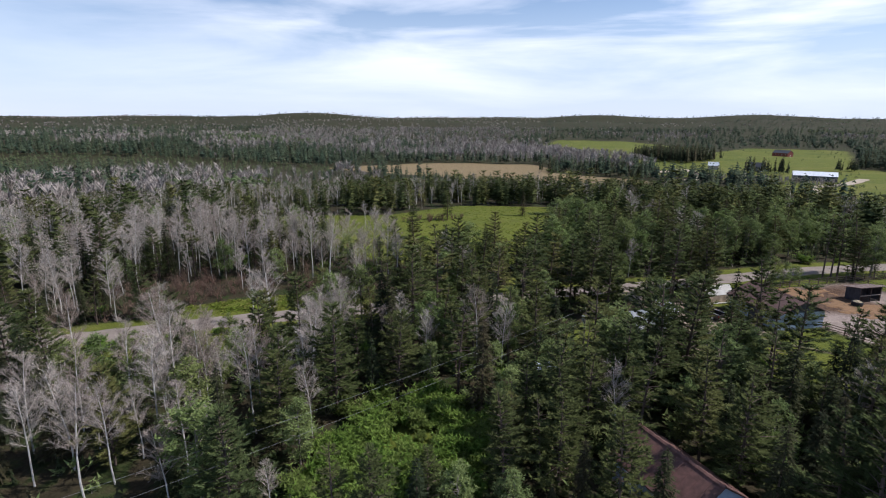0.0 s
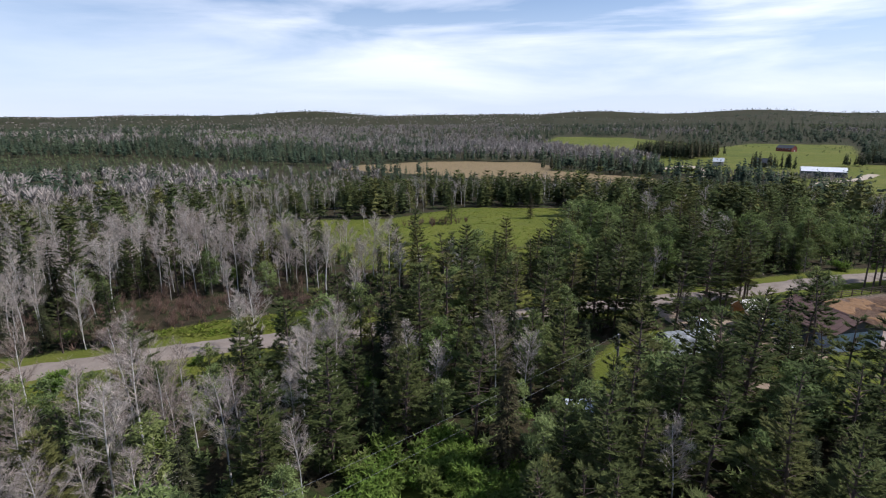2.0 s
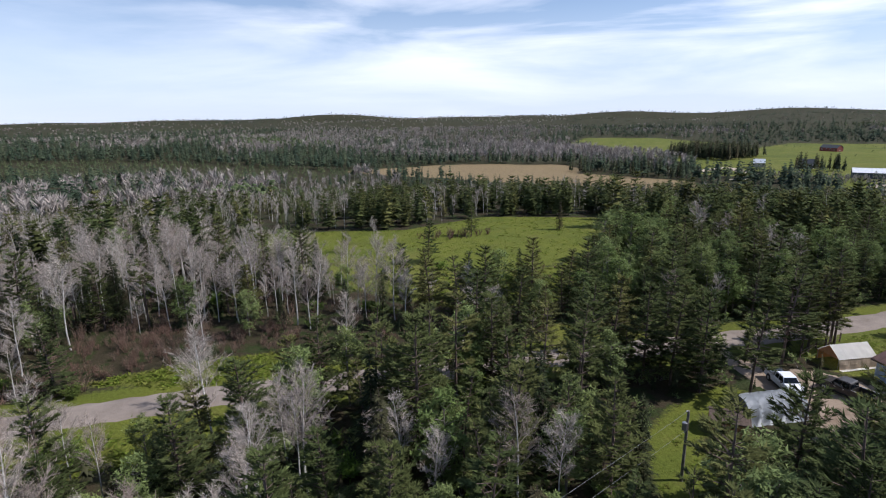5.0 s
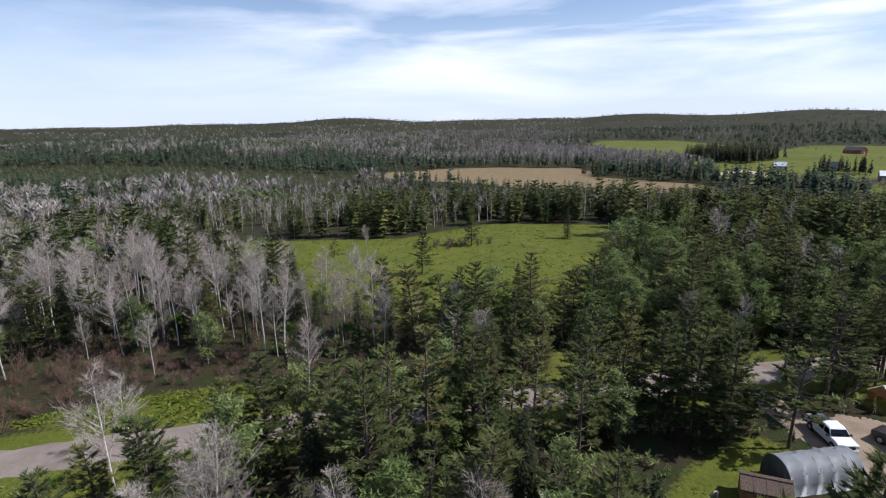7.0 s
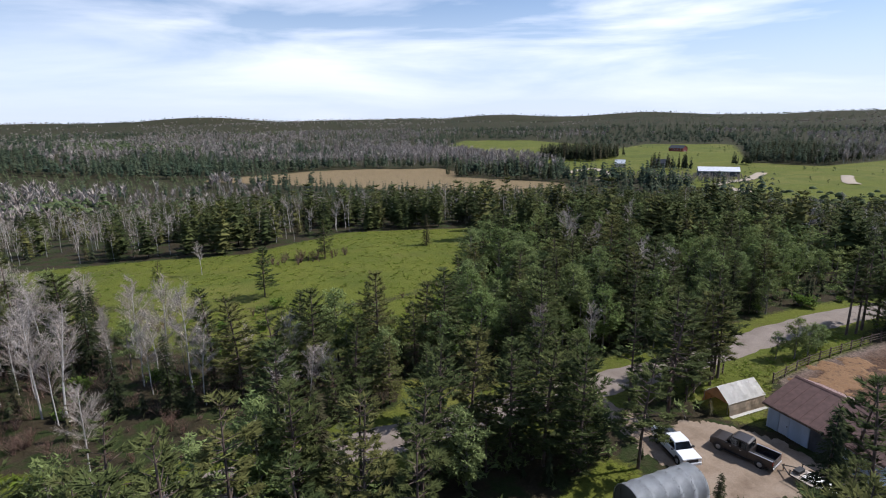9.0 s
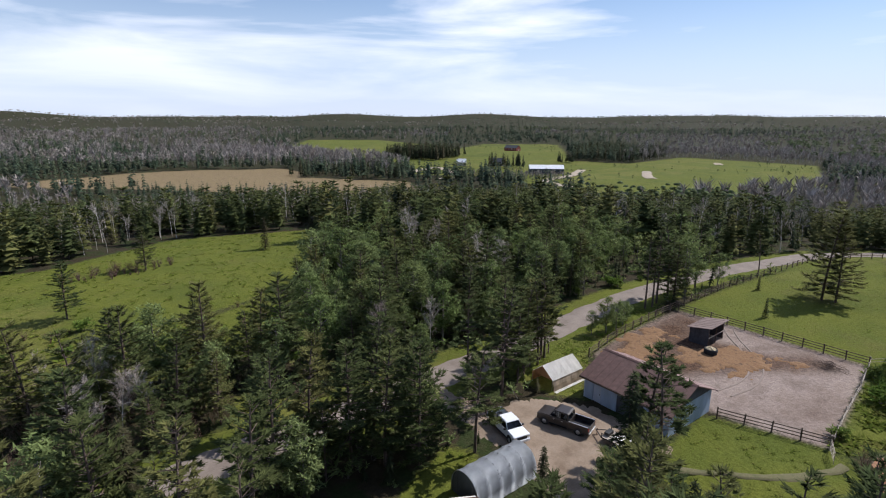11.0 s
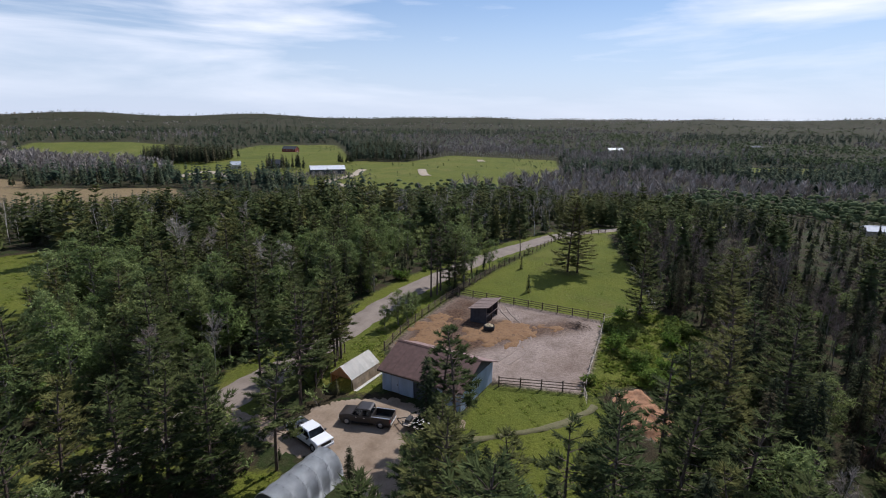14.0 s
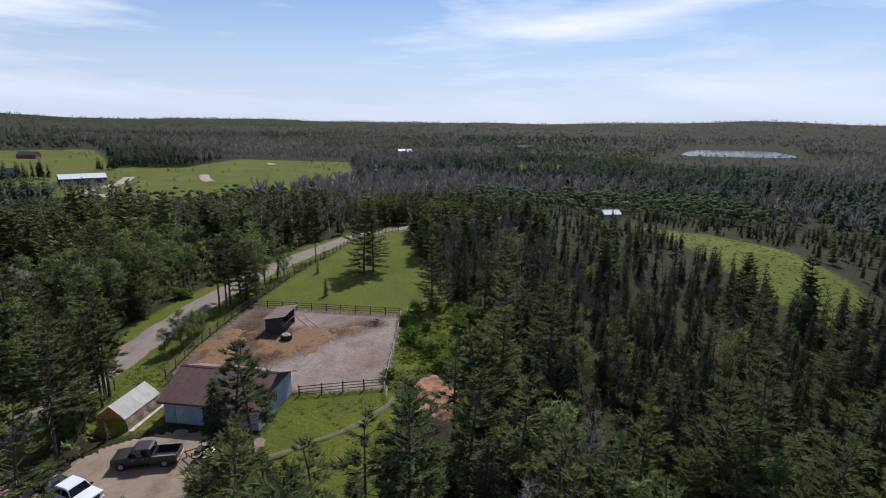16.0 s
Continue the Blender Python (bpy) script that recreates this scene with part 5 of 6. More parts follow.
            low = np.where((pts[:, 0] > 700) & (np.abs(pts[:, 1] + 0.345 * pts[:, 0] + 8) < 120) & (pts[:, 0] < 1330), 0.5, 1.0)     # low scrub on the lake shore
            low = low * np.where((pts[:, 0] > -60) & (pts[:, 0] < 230) & (np.hypot(pts[:, 0], pts[:, 1]) < 400), 0.55, 1.0)     # low growth on the near side of the marsh
            stand(tag + "_" + kind + "_wood", models, pts, rng.uniform(a, b, len(pts)) * tall * low, label, "woodland", mats, 5, broad * grow / tall)
    # a grown belt of young spruce before the marsh, and the clumps by the farm
    belts = [("marsh_spruce_belt", 110, [(166, 452), (200, 440), (271, 500), (280, 470), (243, 372), (224, 348), (164, 421)], (5, 14)), ("farm_spruce_clump", 330, [(325, 560), (352, 490), (430, 540), (395, 620)], (13, 18)),
             ("farm_pine_clump", 26, [(345, 395), (372, 372), (380, 392), (352, 412)], (9, 16)), ("lane_pine_clump", 12, [(440, 400), (455, 385), (465, 400)], (8, 13))]
    for nm, count, poly, (a, b) in belts:
        p = np.array(poly)
        px, py = rng.uniform(p[:, 0].min(), p[:, 0].max(), count * 4), rng.uniform(p[:, 1].min(), p[:, 1].max(), count * 4)
        ok = inside(poly, px, py) > 0
        pts = np.stack([px[ok], py[ok]], -1)[:count]
        stand(nm, [cone_model(q, 9, "conifer", 9) for q in (5, 6, 7)], pts, rng.uniform(a, b, len(pts)), "dense clump of dark conifers in the farmland", "woodland", ["pine_bark", "spruce_needles"], 6)

    # bushes scattered over the farmland, and grey scrub before the farm
    px, py = rng.uniform(230, 700, 2600), rng.uniform(140, 760, 2600)
    ok = (inside(GREEN_B, px, py) > 2) & (value_noise(px, py, 45, 23) > 0.62) & (np.hypot(px - 354, py - 331) > 24)
    pts = np.stack([px[ok], py[ok]], -1)[:190]
    stand("farmland_bushes", [cone_model(s, 10, "round") for s in (6, 7, 8)], pts, rng.uniform(1.2, 4.5, len(pts)), "scattered green bushes over the fields", "bushes", ["grey_bark", "hazy_leaves"], 8)
    scrub = [(272, 372), (302, 348), (345, 300), (320, 272), (282, 300), (262, 338)]
    px, py = rng.uniform(255, 350, 1500), rng.uniform(270, 375, 1500)
    ok = inside(scrub, px, py) > 0
    pts = np.stack([px[ok], py[ok]], -1)[:300]
    stand("farm_scrub", [cone_model(s, 10, "bare") for s in (6, 7, 8)], pts, rng.uniform(3.5, 7, len(pts)), "grey leafless scrub below the farm", "scrub", ["grey_bark", "hazy_twigs"], 9)
    wood = [(478, 405), (505, 352), (600, 372), (690, 420), (700, 560), (560, 480)]
    px, py = rng.uniform(470, 705, 3500), rng.uniform(345, 565, 3500)
    ok = inside(wood, px, py) > 0
    pts = np.stack([px[ok], py[ok]], -1)[:520]
    stand("farm_woodlot", [cone_model(s, 10, "conifer") for s in (6, 7, 8)] + [cone_model(9, 10, "bare")], pts, rng.uniform(11, 17, len(pts)), "dark mixed woodlot behind the farm fields", "woodland", ["pine_bark", "spruce_needles"], 10)


woods()


def meadow():
    """Tufts and weeds of the open grass."""
    rng = np.random.RandomState(21)
    models = []
    for k in range(5):
        r = random.Random(k)
        m = Mesh()
        for _ in range(3):
            m.tuft((r.uniform(-0.5, 0.5), r.uniform(-0.5, 0.5), 0.02), 0.75, 1, r, 3, 0.35, 0.35, 0.24)
        models.append(m)
    xs, ys, hs = [], [], []
    for poly, n, h in ((PADDOCK, 1300, 0.24), (PASTURE, 2000, 0.24), (VERGE, 900, 0.5), (RANK, 1300, 0.75), (LAWN, 700, 0.35), (GLADE, 900, 0.7), (EDGE, 1100, 0.8), (FIELD, 3600, 0.5), (NEAR_VERGE, 600, 0.7), (GREEN_C, 900, 0.6)):
        p = np.array(poly)
        x, y = rng.uniform(p[:, 0].min(), p[:, 0].max(), n), rng.uniform(p[:, 1].min(), p[:, 1].max(), n)
        ok = (inside(poly, x, y) > 0) & (inside(YARD, x, y) < -0.3) & (inside(PEN, x, y) < -0.2) & (inside(SANDPIT, x, y) < -0.2) & (near_line(ROAD, x, y) > 3.6) & (value_noise(x, y, 2.5, 3) > 0.2)
        ok &= ~((x > 56) & (x < 66.5) & (y > 37) & (y < 49)) & ~((x > 54) & (x < 61) & (y > 50) & (y < 55)) & ~((x > 28) & (x < 43) & (y > 38) & (y < 46))
        xs.append(x[ok]); ys.append(y[ok]); hs.append(h * rng.uniform(0.5, 1.3, ok.sum()))
    pts = np.stack([np.concatenate(xs), np.concatenate(ys)], -1)
    ob = stand("meadow_grass", models, pts, np.concatenate(hs), "long green grass and weeds of the open ground", "grass", ["grass_blades", "grass_blades"], 2)
    ob.location.z = 0.12


meadow()

# ---- buildings ----


def window(parent, m, w, h, frame_mat="white_paint"):
    """A window in a wall: frame, sill and pane; its face looks along -y of m."""
    f = bmesh.new()
    for a in ((-w / 2, w / 2, 0, 0.08), (-w / 2, w / 2, h - 0.08, h)):
        box(f, a[0], a[1], -0.06, 0.02, a[2], a[3], m=m)
    for a in ((-w / 2, -w / 2 + 0.08), (w / 2 - 0.08, w / 2), (-0.03, 0.03)):
        box(f, a[0], a[1], -0.06, 0.02, 0.08, h - 0.08, m=m)
    fr = part("window", f, frame_mat, parent)
    part("pane", B(-w / 2 + 0.08, w / 2 - 0.08, -0.03, 0.01, 0.08, h - 0.08, m=m), "dark_glass", fr)
    return fr


def gable_roof(parent, x0, x1, y0, y1, ze, zr, over, mat_w, mat_e, name="roof_slope", thick=0.12):
    """Two slopes over a ridge that runs along y, with a ridge cap and barge boards."""
    xm = (x0 + x1) / 2
    k = (zr - ze) / (xm - x0)
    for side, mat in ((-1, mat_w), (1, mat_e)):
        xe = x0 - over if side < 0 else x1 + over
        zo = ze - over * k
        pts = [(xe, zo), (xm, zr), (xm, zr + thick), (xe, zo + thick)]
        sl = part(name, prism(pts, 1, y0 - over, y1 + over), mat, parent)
        n = max(3, int((y1 - y0 + 2 * over) / 0.9))
        for i in range(1, n):       # standing seams
            y = y0 - over + (y1 - y0 + 2 * over) * i / n
            part("seam", prism([(xe, zo + thick + 0.002), (xm, zr + thick + 0.002), (xm, zr + thick + 0.03), (xe, zo + thick + 0.03)], 1, y - 0.02, y + 0.02), mat, sl)
    part("ridge_cap", prism([(xm - 0.22, zr + thick - 0.05), (xm, zr + thick + 0.035), (xm + 0.22, zr + thick - 0.05), (xm, zr + thick + 0.07)], 1, y0 - over - 0.02, y1 + over + 0.02), mat_w, parent)


def barn():
    b = thing("barn", pose(56.9, 37.7, -0.02, 0, 0, 1.0), "light blue barn with a brown gabled roof beside the yard", "barn")
    W, L, ze, zr = 8.3, 10.5, 2.75, 4.55
    t = 0.18
    # west wall with a wide doorway and a small door
    west = bmesh.new()
    for y0, y1, z0, z1 in ((0, 3.0, 0, ze), (6.2, 8.2, 0, ze), (9.3, L, 0, ze), (3.0, 6.2, 2.45, ze), (8.2, 9.3, 2.1, ze)):
        box(west, 0, t, y0, y1, z0, z1)
    w = part("west_wall", west, "wall_blue", b)
    part("east_wall", B(W - t, W, 0, L, 0, ze), "wall_blue", b)
    for nm, y in (("south_wall", 0), ("north_wall", L - t)):
        part(nm, B(t + 0.002, W - t - 0.002, y, y + t, 0, ze - 0.01), "wall_blue", b)
        k = prism([(0.05, ze), (W - 0.05, ze), (W / 2, zr - 0.04)], 1, y + 0.003, y + t - 0.003)
        part("gable", k, "wall_dark", b, "dark gable boards")
    d = part("sliding_door", B(0.02, 0.10, 3.05, 6.15, 0.03, 2.42, bev=0.01), "wall_dark", b, "dark sliding door")
    for y in (3.7, 4.6, 5.5):
        part("batten", B(0.0, 0.02, y - 0.05, y + 0.05, 0.05, 2.40), "wall_dark", d)
    d = part("door", B(0.02, 0.09, 8.25, 9.25, 0.03, 2.07, bev=0.01), "door_pale", b, "pale blue plank door")
    part("handle", B(-0.03, 0.02, 8.36, 8.42, 1.0, 1.14), "black_plastic", d)
    for nm, (y0, y1) in (("corner_board", (-0.02, 0.1)), ("corner_board", (L - 0.1, L + 0.02))):
        part(nm, B(-0.025, 0.1, y0, y1, 0, ze - 0.02), "door_pale", b)
    window(b, pose(4.0, 0, 1.1), 1.0, 0.9)
    # east slope takes the paler brown that stands for sun on it
    gable_roof(b, 0, W, 0, L, ze, zr, 0.45, "roof_brown", "roof_brown_sunlit")
    part("fascia", B(-0.50, -0.455, -0.45, L + 0.45, ze - 0.30, ze - 0.10), "old_wood", b)


barn()


def canopy_tent():
    """Frame tent with a white roof and tan side sheets, open at its west end."""
    b = thing("canopy_tent", pose(54.5, 51.1, 0, 0, 0, 1.5), "canopy tent with white roof and tan canvas sides on grass", "tent")
    L, W, ze, zr = 5.4, 3.2, 1.35, 2.65
    for x in (0.05, L / 2, L - 0.05):
        for y in (0.05, W - 0.05):
            part("pole", R((x, y, 0), (x, y, ze), 0.03), "alloy", b)
        r = bmesh.new()
        rod(r, (x, 0.05, ze), (x, W / 2, zr - 0.03), 0.025)
        rod(r, (x, W - 0.05, ze), (x, W / 2, zr - 0.03), 0.025)
        part("rafter", r, "alloy", b)

    def cloth(p00, p10, p01, p11, nu, nv, sag, seed):
        rng = random.Random(seed)
        bm = bmesh.new()
        vs = []
        p = [Vector(q) for q in (p00, p10, p01, p11)]
        nrm = (p[1] - p[0]).cross(p[2] - p[0]).normalized()
        for i in range(nu + 1):
            row = []
            for j in range(nv + 1):
                u, v = i / nu, j / nv
                q = p[0].lerp(p[1], u).lerp(p[2].lerp(p[3], u), v)
                inner = math.sin(math.pi * min(1, v * 1.0)) if 0 < v < 1 else 0
                q = q + nrm * (sag * inner * (1 + math.sin(u * 22 + seed) * 0.6) + rng.uniform(-0.012, 0.012))
                row.append(bm.verts.new(q))
            vs.append(row)
        for i in range(nu):
            for j in range(nv):
                bm.faces.new((vs[i][j], vs[i + 1][j], vs[i + 1][j + 1], vs[i][j + 1]))
        r = bmesh.ops.solidify(bm, geom=list(bm.faces), thickness=0.012)
        return bm
    for y0, y1, s in ((-0.12, W / 2, 1), (W + 0.12, W / 2, -1)):
        part("roof_sheet", cloth((-0.1, y0, ze + 0.0), (L + 0.1, y0, ze + 0.0), (-0.1, y1, zr + 0.05), (L + 0.1, y1, zr + 0.05), 12, 4, 0.03 * s, 3), "canvas_white", b)
    part("side_sheet", cloth((0, -0.28, 0.02), (L, -0.28, 0.02), (0, -0.04, ze - 0.06), (L, -0.04, ze - 0.06), 22, 4, 0.07, 5), "canvas_tan", b)
    part("side_sheet", cloth((0, W + 0.15, 0.02), (L, W + 0.15, 0.02), (0, W + 0.04, ze - 0.06), (L, W + 0.04, ze - 0.06), 22, 4, 0.05, 7), "canvas_orange", b)
    part("end_sheet", cloth((L, 0, 0.02), (L, W, 0.02), (L, 0, ze - 0.04), (L, W, ze - 0.04), 12, 4, 0.04, 9), "canvas_tan", b)
    g = prism([(0.03, ze - 0.02), (W - 0.03, ze - 0.02), (W / 2, zr - 0.03)], 0, L - 0.03, L - 0.01)
    part("end_gable", g, "canvas_tan", b)
    g = prism([(0.03, ze - 0.02), (W - 0.03, ze - 0.02), (W / 2, zr - 0.03)], 0, 0.01, 0.03)
    part("end_gable", g, "canvas_orange", b)
    part("skirt", cloth((0, -0.75, 0.04), (L, -0.7, 0.05), (0, -0.28, 0.03), (L, -0.28, 0.03), 14, 2, 0.02, 4), "canvas_white", b)


canopy_tent()


def hoop_shelter():
    """Round-topped storage shelter under a grey tarpaulin."""
    b = thing("hoop_shelter", pose(34.6, 42.75, 0, 0, 0, 2.0), "round-topped storage shelter under a grey tarpaulin", "shelter")
    L, W, H = 7.0, 3.5, 2.65
    n, bays = 16, 5

    def arch(k, grow=0.0):
        a = math.pi * k / n
        return (-math.cos(a) * (W / 2 + grow), (math.sin(a) ** 0.62) * (H + grow))
    for s in range(bays + 1):
        x = L * s / bays
        hoop = bmesh.new()
        for k in range(n):
            (y0, z0), (y1, z1) = arch(k), arch(k + 1)
            rod(hoop, (x, y0, z0), (x, y1, z1), 0.03, n=6)
        part("hoop", hoop, "alloy", b)
    for s in range(bays):
        bm = bmesh.new()
        rows = []
        for i in range(5):
            u = i / 4
            dip = -0.07 * math.sin(math.pi * u)
            rows.append([bm.verts.new((L * (s + u) / bays, *arch(k, 0.04 + dip + 0.015 * math.sin(k * 2.3 + i)))) for k in range(n + 1)])
        for a, c in zip(rows, rows[1:]):
            for k in range(n):
                bm.faces.new((a[k], a[k + 1], c[k + 1], c[k])).smooth = True
        bmesh.ops.solidify(bm, geom=list(bm.faces), thickness=0.012)
        part("tarpaulin_panel", bm, "tarp_grey", b)
    for x, mat in ((L - 0.05, "tarp_grey"), (0.05, "tarp_dark")):
        pts = [arch(k, -0.03) for k in range(n + 1)]
        part("end_sheet", prism(pts, 0, x - 0.01, x + 0.01), mat, b)
    for y in (-0.9, 1.0):
        part("strap", B(-0.012, 0.03, y - 0.06, y + 0.06, 0.1, 1.9), "tarp_dark", b)


hoop_shelter()


def field_shelter():
    """Open-fronted animal shelter with a lean-to roof."""
    b = thing("field_shelter", pose(81.8, 46.8, 0, 0, 0, 3.0), "small dark wooden field shelter with a sloping brown roof", "shed")
    L, W, z0, z1 = 4.9, 2.7, 2.75, 2.25
    part("west_wall", prism([(0, 0), (W, 0), (W, z1), (0, z0)], 0, 0, 0.1), "shelter_wall", b)
    part("east_wall", prism([(0, 0), (W, 0), (W, z1), (0, z0)], 0, L - 0.1, L), "shelter_wall", b)
    part("back_wall", B(0.1, L - 0.1, W - 0.1, W, 0, z1 - 0.02), "shelter_wall", b)
    for i in range(9):
        y = 0.02 + (W - 0.1) * i / 9
        part("board", B(-0.025, -0.002, y, y + (W - 0.1) / 9 - 0.02, 0.02, z1 - 0.05), "shelter_wall", b)
    for x in (0.1, L / 2, L - 0.2):
        part("post", B(x, x + 0.12, 0.0, 0.12, 0, z0 - 0.06), "old_wood", b)
    part("rail", B(0.1, L - 0.1, -0.03, 0.02, 1.15, 1.28), "pale_wood", b)
    k = (z0 - z1) / W
    part("roof", prism([(-0.5, z0 + 0.5 * k), (W + 0.3, z1 - 0.3 * k), (W + 0.3, z1 - 0.3 * k + 0.1), (-0.5, z0 + 0.5 * k + 0.1)], 0, -0.4, L + 0.4), "shelter_roof", b)
    for i in range(1, 7):
        x = -0.4 + (L + 0.8) * i / 7
        part("seam", prism([(-0.5, z0 + 0.5 * k + 0.102), (W + 0.3, z1 - 0.3 * k + 0.102), (W + 0.3, z1 - 0.3 * k + 0.13), (-0.5, z0 + 0.5 * k + 0.13)], 0, x - 0.02, x + 0.02), "shelter_roof", b)


field_shelter()


def small_house(name, x, y, turn, W, L, ze, zr, wall, roof_a, roof_b, label, category, windows=2, door=True, over=0.35):
    b = thing(name, pose(x, y, tz(x, y) - 0.06, 0, 0, turn), label, category)
    t = 0.15
    part("west_wall", B(-W / 2, -W / 2 + t, -L / 2, L / 2, 0, ze), wall, b)
    part("east_wall", B(W / 2 - t, W / 2, -L / 2, L / 2, 0, ze), wall, b)
    for s in (-1, 1):
        y0 = -L / 2 if s < 0 else L / 2 - t
        part("end_wall", prism([(-W / 2 + t + 0.002, 0), (W / 2 - t - 0.002, 0), (W / 2 - t - 0.002, ze), (0, zr - 0.05), (-W / 2 + t + 0.002, ze)], 1, y0, y0 + t), wall, b)
    for i in range(windows):
        yy = -L / 2 + L * (i + 0.6) / (windows + 0.2)
        window(b, pose(-W / 2, yy, ze * 0.4, 0, 0, -90), min(1.2, L / windows * 0.5), ze * 0.4)
    if door:
        d = part("door", B(-0.45, 0.45, -L / 2 - 0.04, -L / 2 - 0.005, 0.02, min(2.0, ze - 0.1)), "white_paint", b)
        part("handle", B(0.3, 0.36, -L / 2 - 0.09, -L / 2 - 0.04, 0.95, 1.05), "chrome", d)
    xm = gable_roof(b, -W / 2, W / 2, -L / 2, L / 2, ze, zr, over, roof_a, roof_b)
    return b


small_house("cabin", 18.6, 6.2, 12, 6.0, 8.5, 2.6, 4.6, "wall_blue", "roof_red_shaded", "roof_red_shaded", "small cabin with a faded red roof under the trees", "cabin")
small_house("garden_shed", 15.8, 28.4, 78, 2.2, 2.8, 2.0, 2.5, "old_wood", "sheet_metal", "sheet_metal", "small shed with a pale blue metal roof among trees", "shed", 0, True, 0.2)
small_house("kennel_shed", 32.2, 41.0, 62, 2.2, 3.4, 1.6, 2.3, "orange_wood", "old_wood", "canvas_white", "low orange wooden shed with a patched roof", "shed", 0, False, 0.2)
small_house("dairy_barn", 354, 331, 50.5, 11, 29, 4.2, 7.0, "wall_dark", "white_metal", "white_metal", "long dark barn with a white metal roof in the fields", "barn", 6, True)
small_house("farm_barn", 338, 429, 50, 6, 9, 4.0, 7.0, "pale_wood", "white_metal", "white_metal", "small pale barn with a white roof in the fields", "barn", 1, True)
small_house("farmhouse", 366, 408, 30, 8, 11, 4.5, 8.0, "wall_dark", "wall_dark", "wall_dark", "dark roofed farmhouse beside tall pines", "house", 3, True)
small_house("woodland_shed", 246, -26, 20, 5, 7.5, 2.6, 4.0, "pale_wood", "white_metal", "white_metal", "white-roofed shed at the edge of a field", "shed", 1, True)
small_house("distant_house", 838, 200, 35, 10, 22, 5.0, 8.0, "white_paint", "white_metal", "white_metal", "distant white farmhouse among trees", "house", 4, True)
small_house("distant_barn", 560, 590, 10, 10, 22, 4.5, 8.0, "barn_red", "wall_dark", "wall_dark", "distant dark farm building", "barn", 4, True)
small_house("lake_house", 1050, 20, 60, 12, 30, 6, 9, "old_wood", "wall_dark", "wall_dark", "distant brown building on a wooded hill", "house", 4, True)

# ---- vehicles ----


def wheel(parent, x, y, r=0.38, w=0.26):
    ty = bmesh.new()
    bmesh.ops.create_cone(ty, cap_ends=True, segments=22, radius1=r, radius2=r, depth=w, matrix=pose(x, y, r, 90, 0, 0))
    bmesh.ops.bevel(ty, geom=[e for e in ty.edges if e.calc_length() < 0.2], offset=0.03, segments=2, affect="EDGES")
    t = part("wheel", ty, "tyre_rubber", parent)
    rm = bmesh.new()
    s = 1 if y > 0 else -1
    bmesh.ops.create_cone(rm, cap_ends=True, segments=18, radius1=r * 0.62, radius2=r * 0.5, depth=0.05, matrix=pose(x, y + s * (w / 2 + 0.01), r, -90 * s, 0, 0))
    part("rim", rm, "alloy", t)


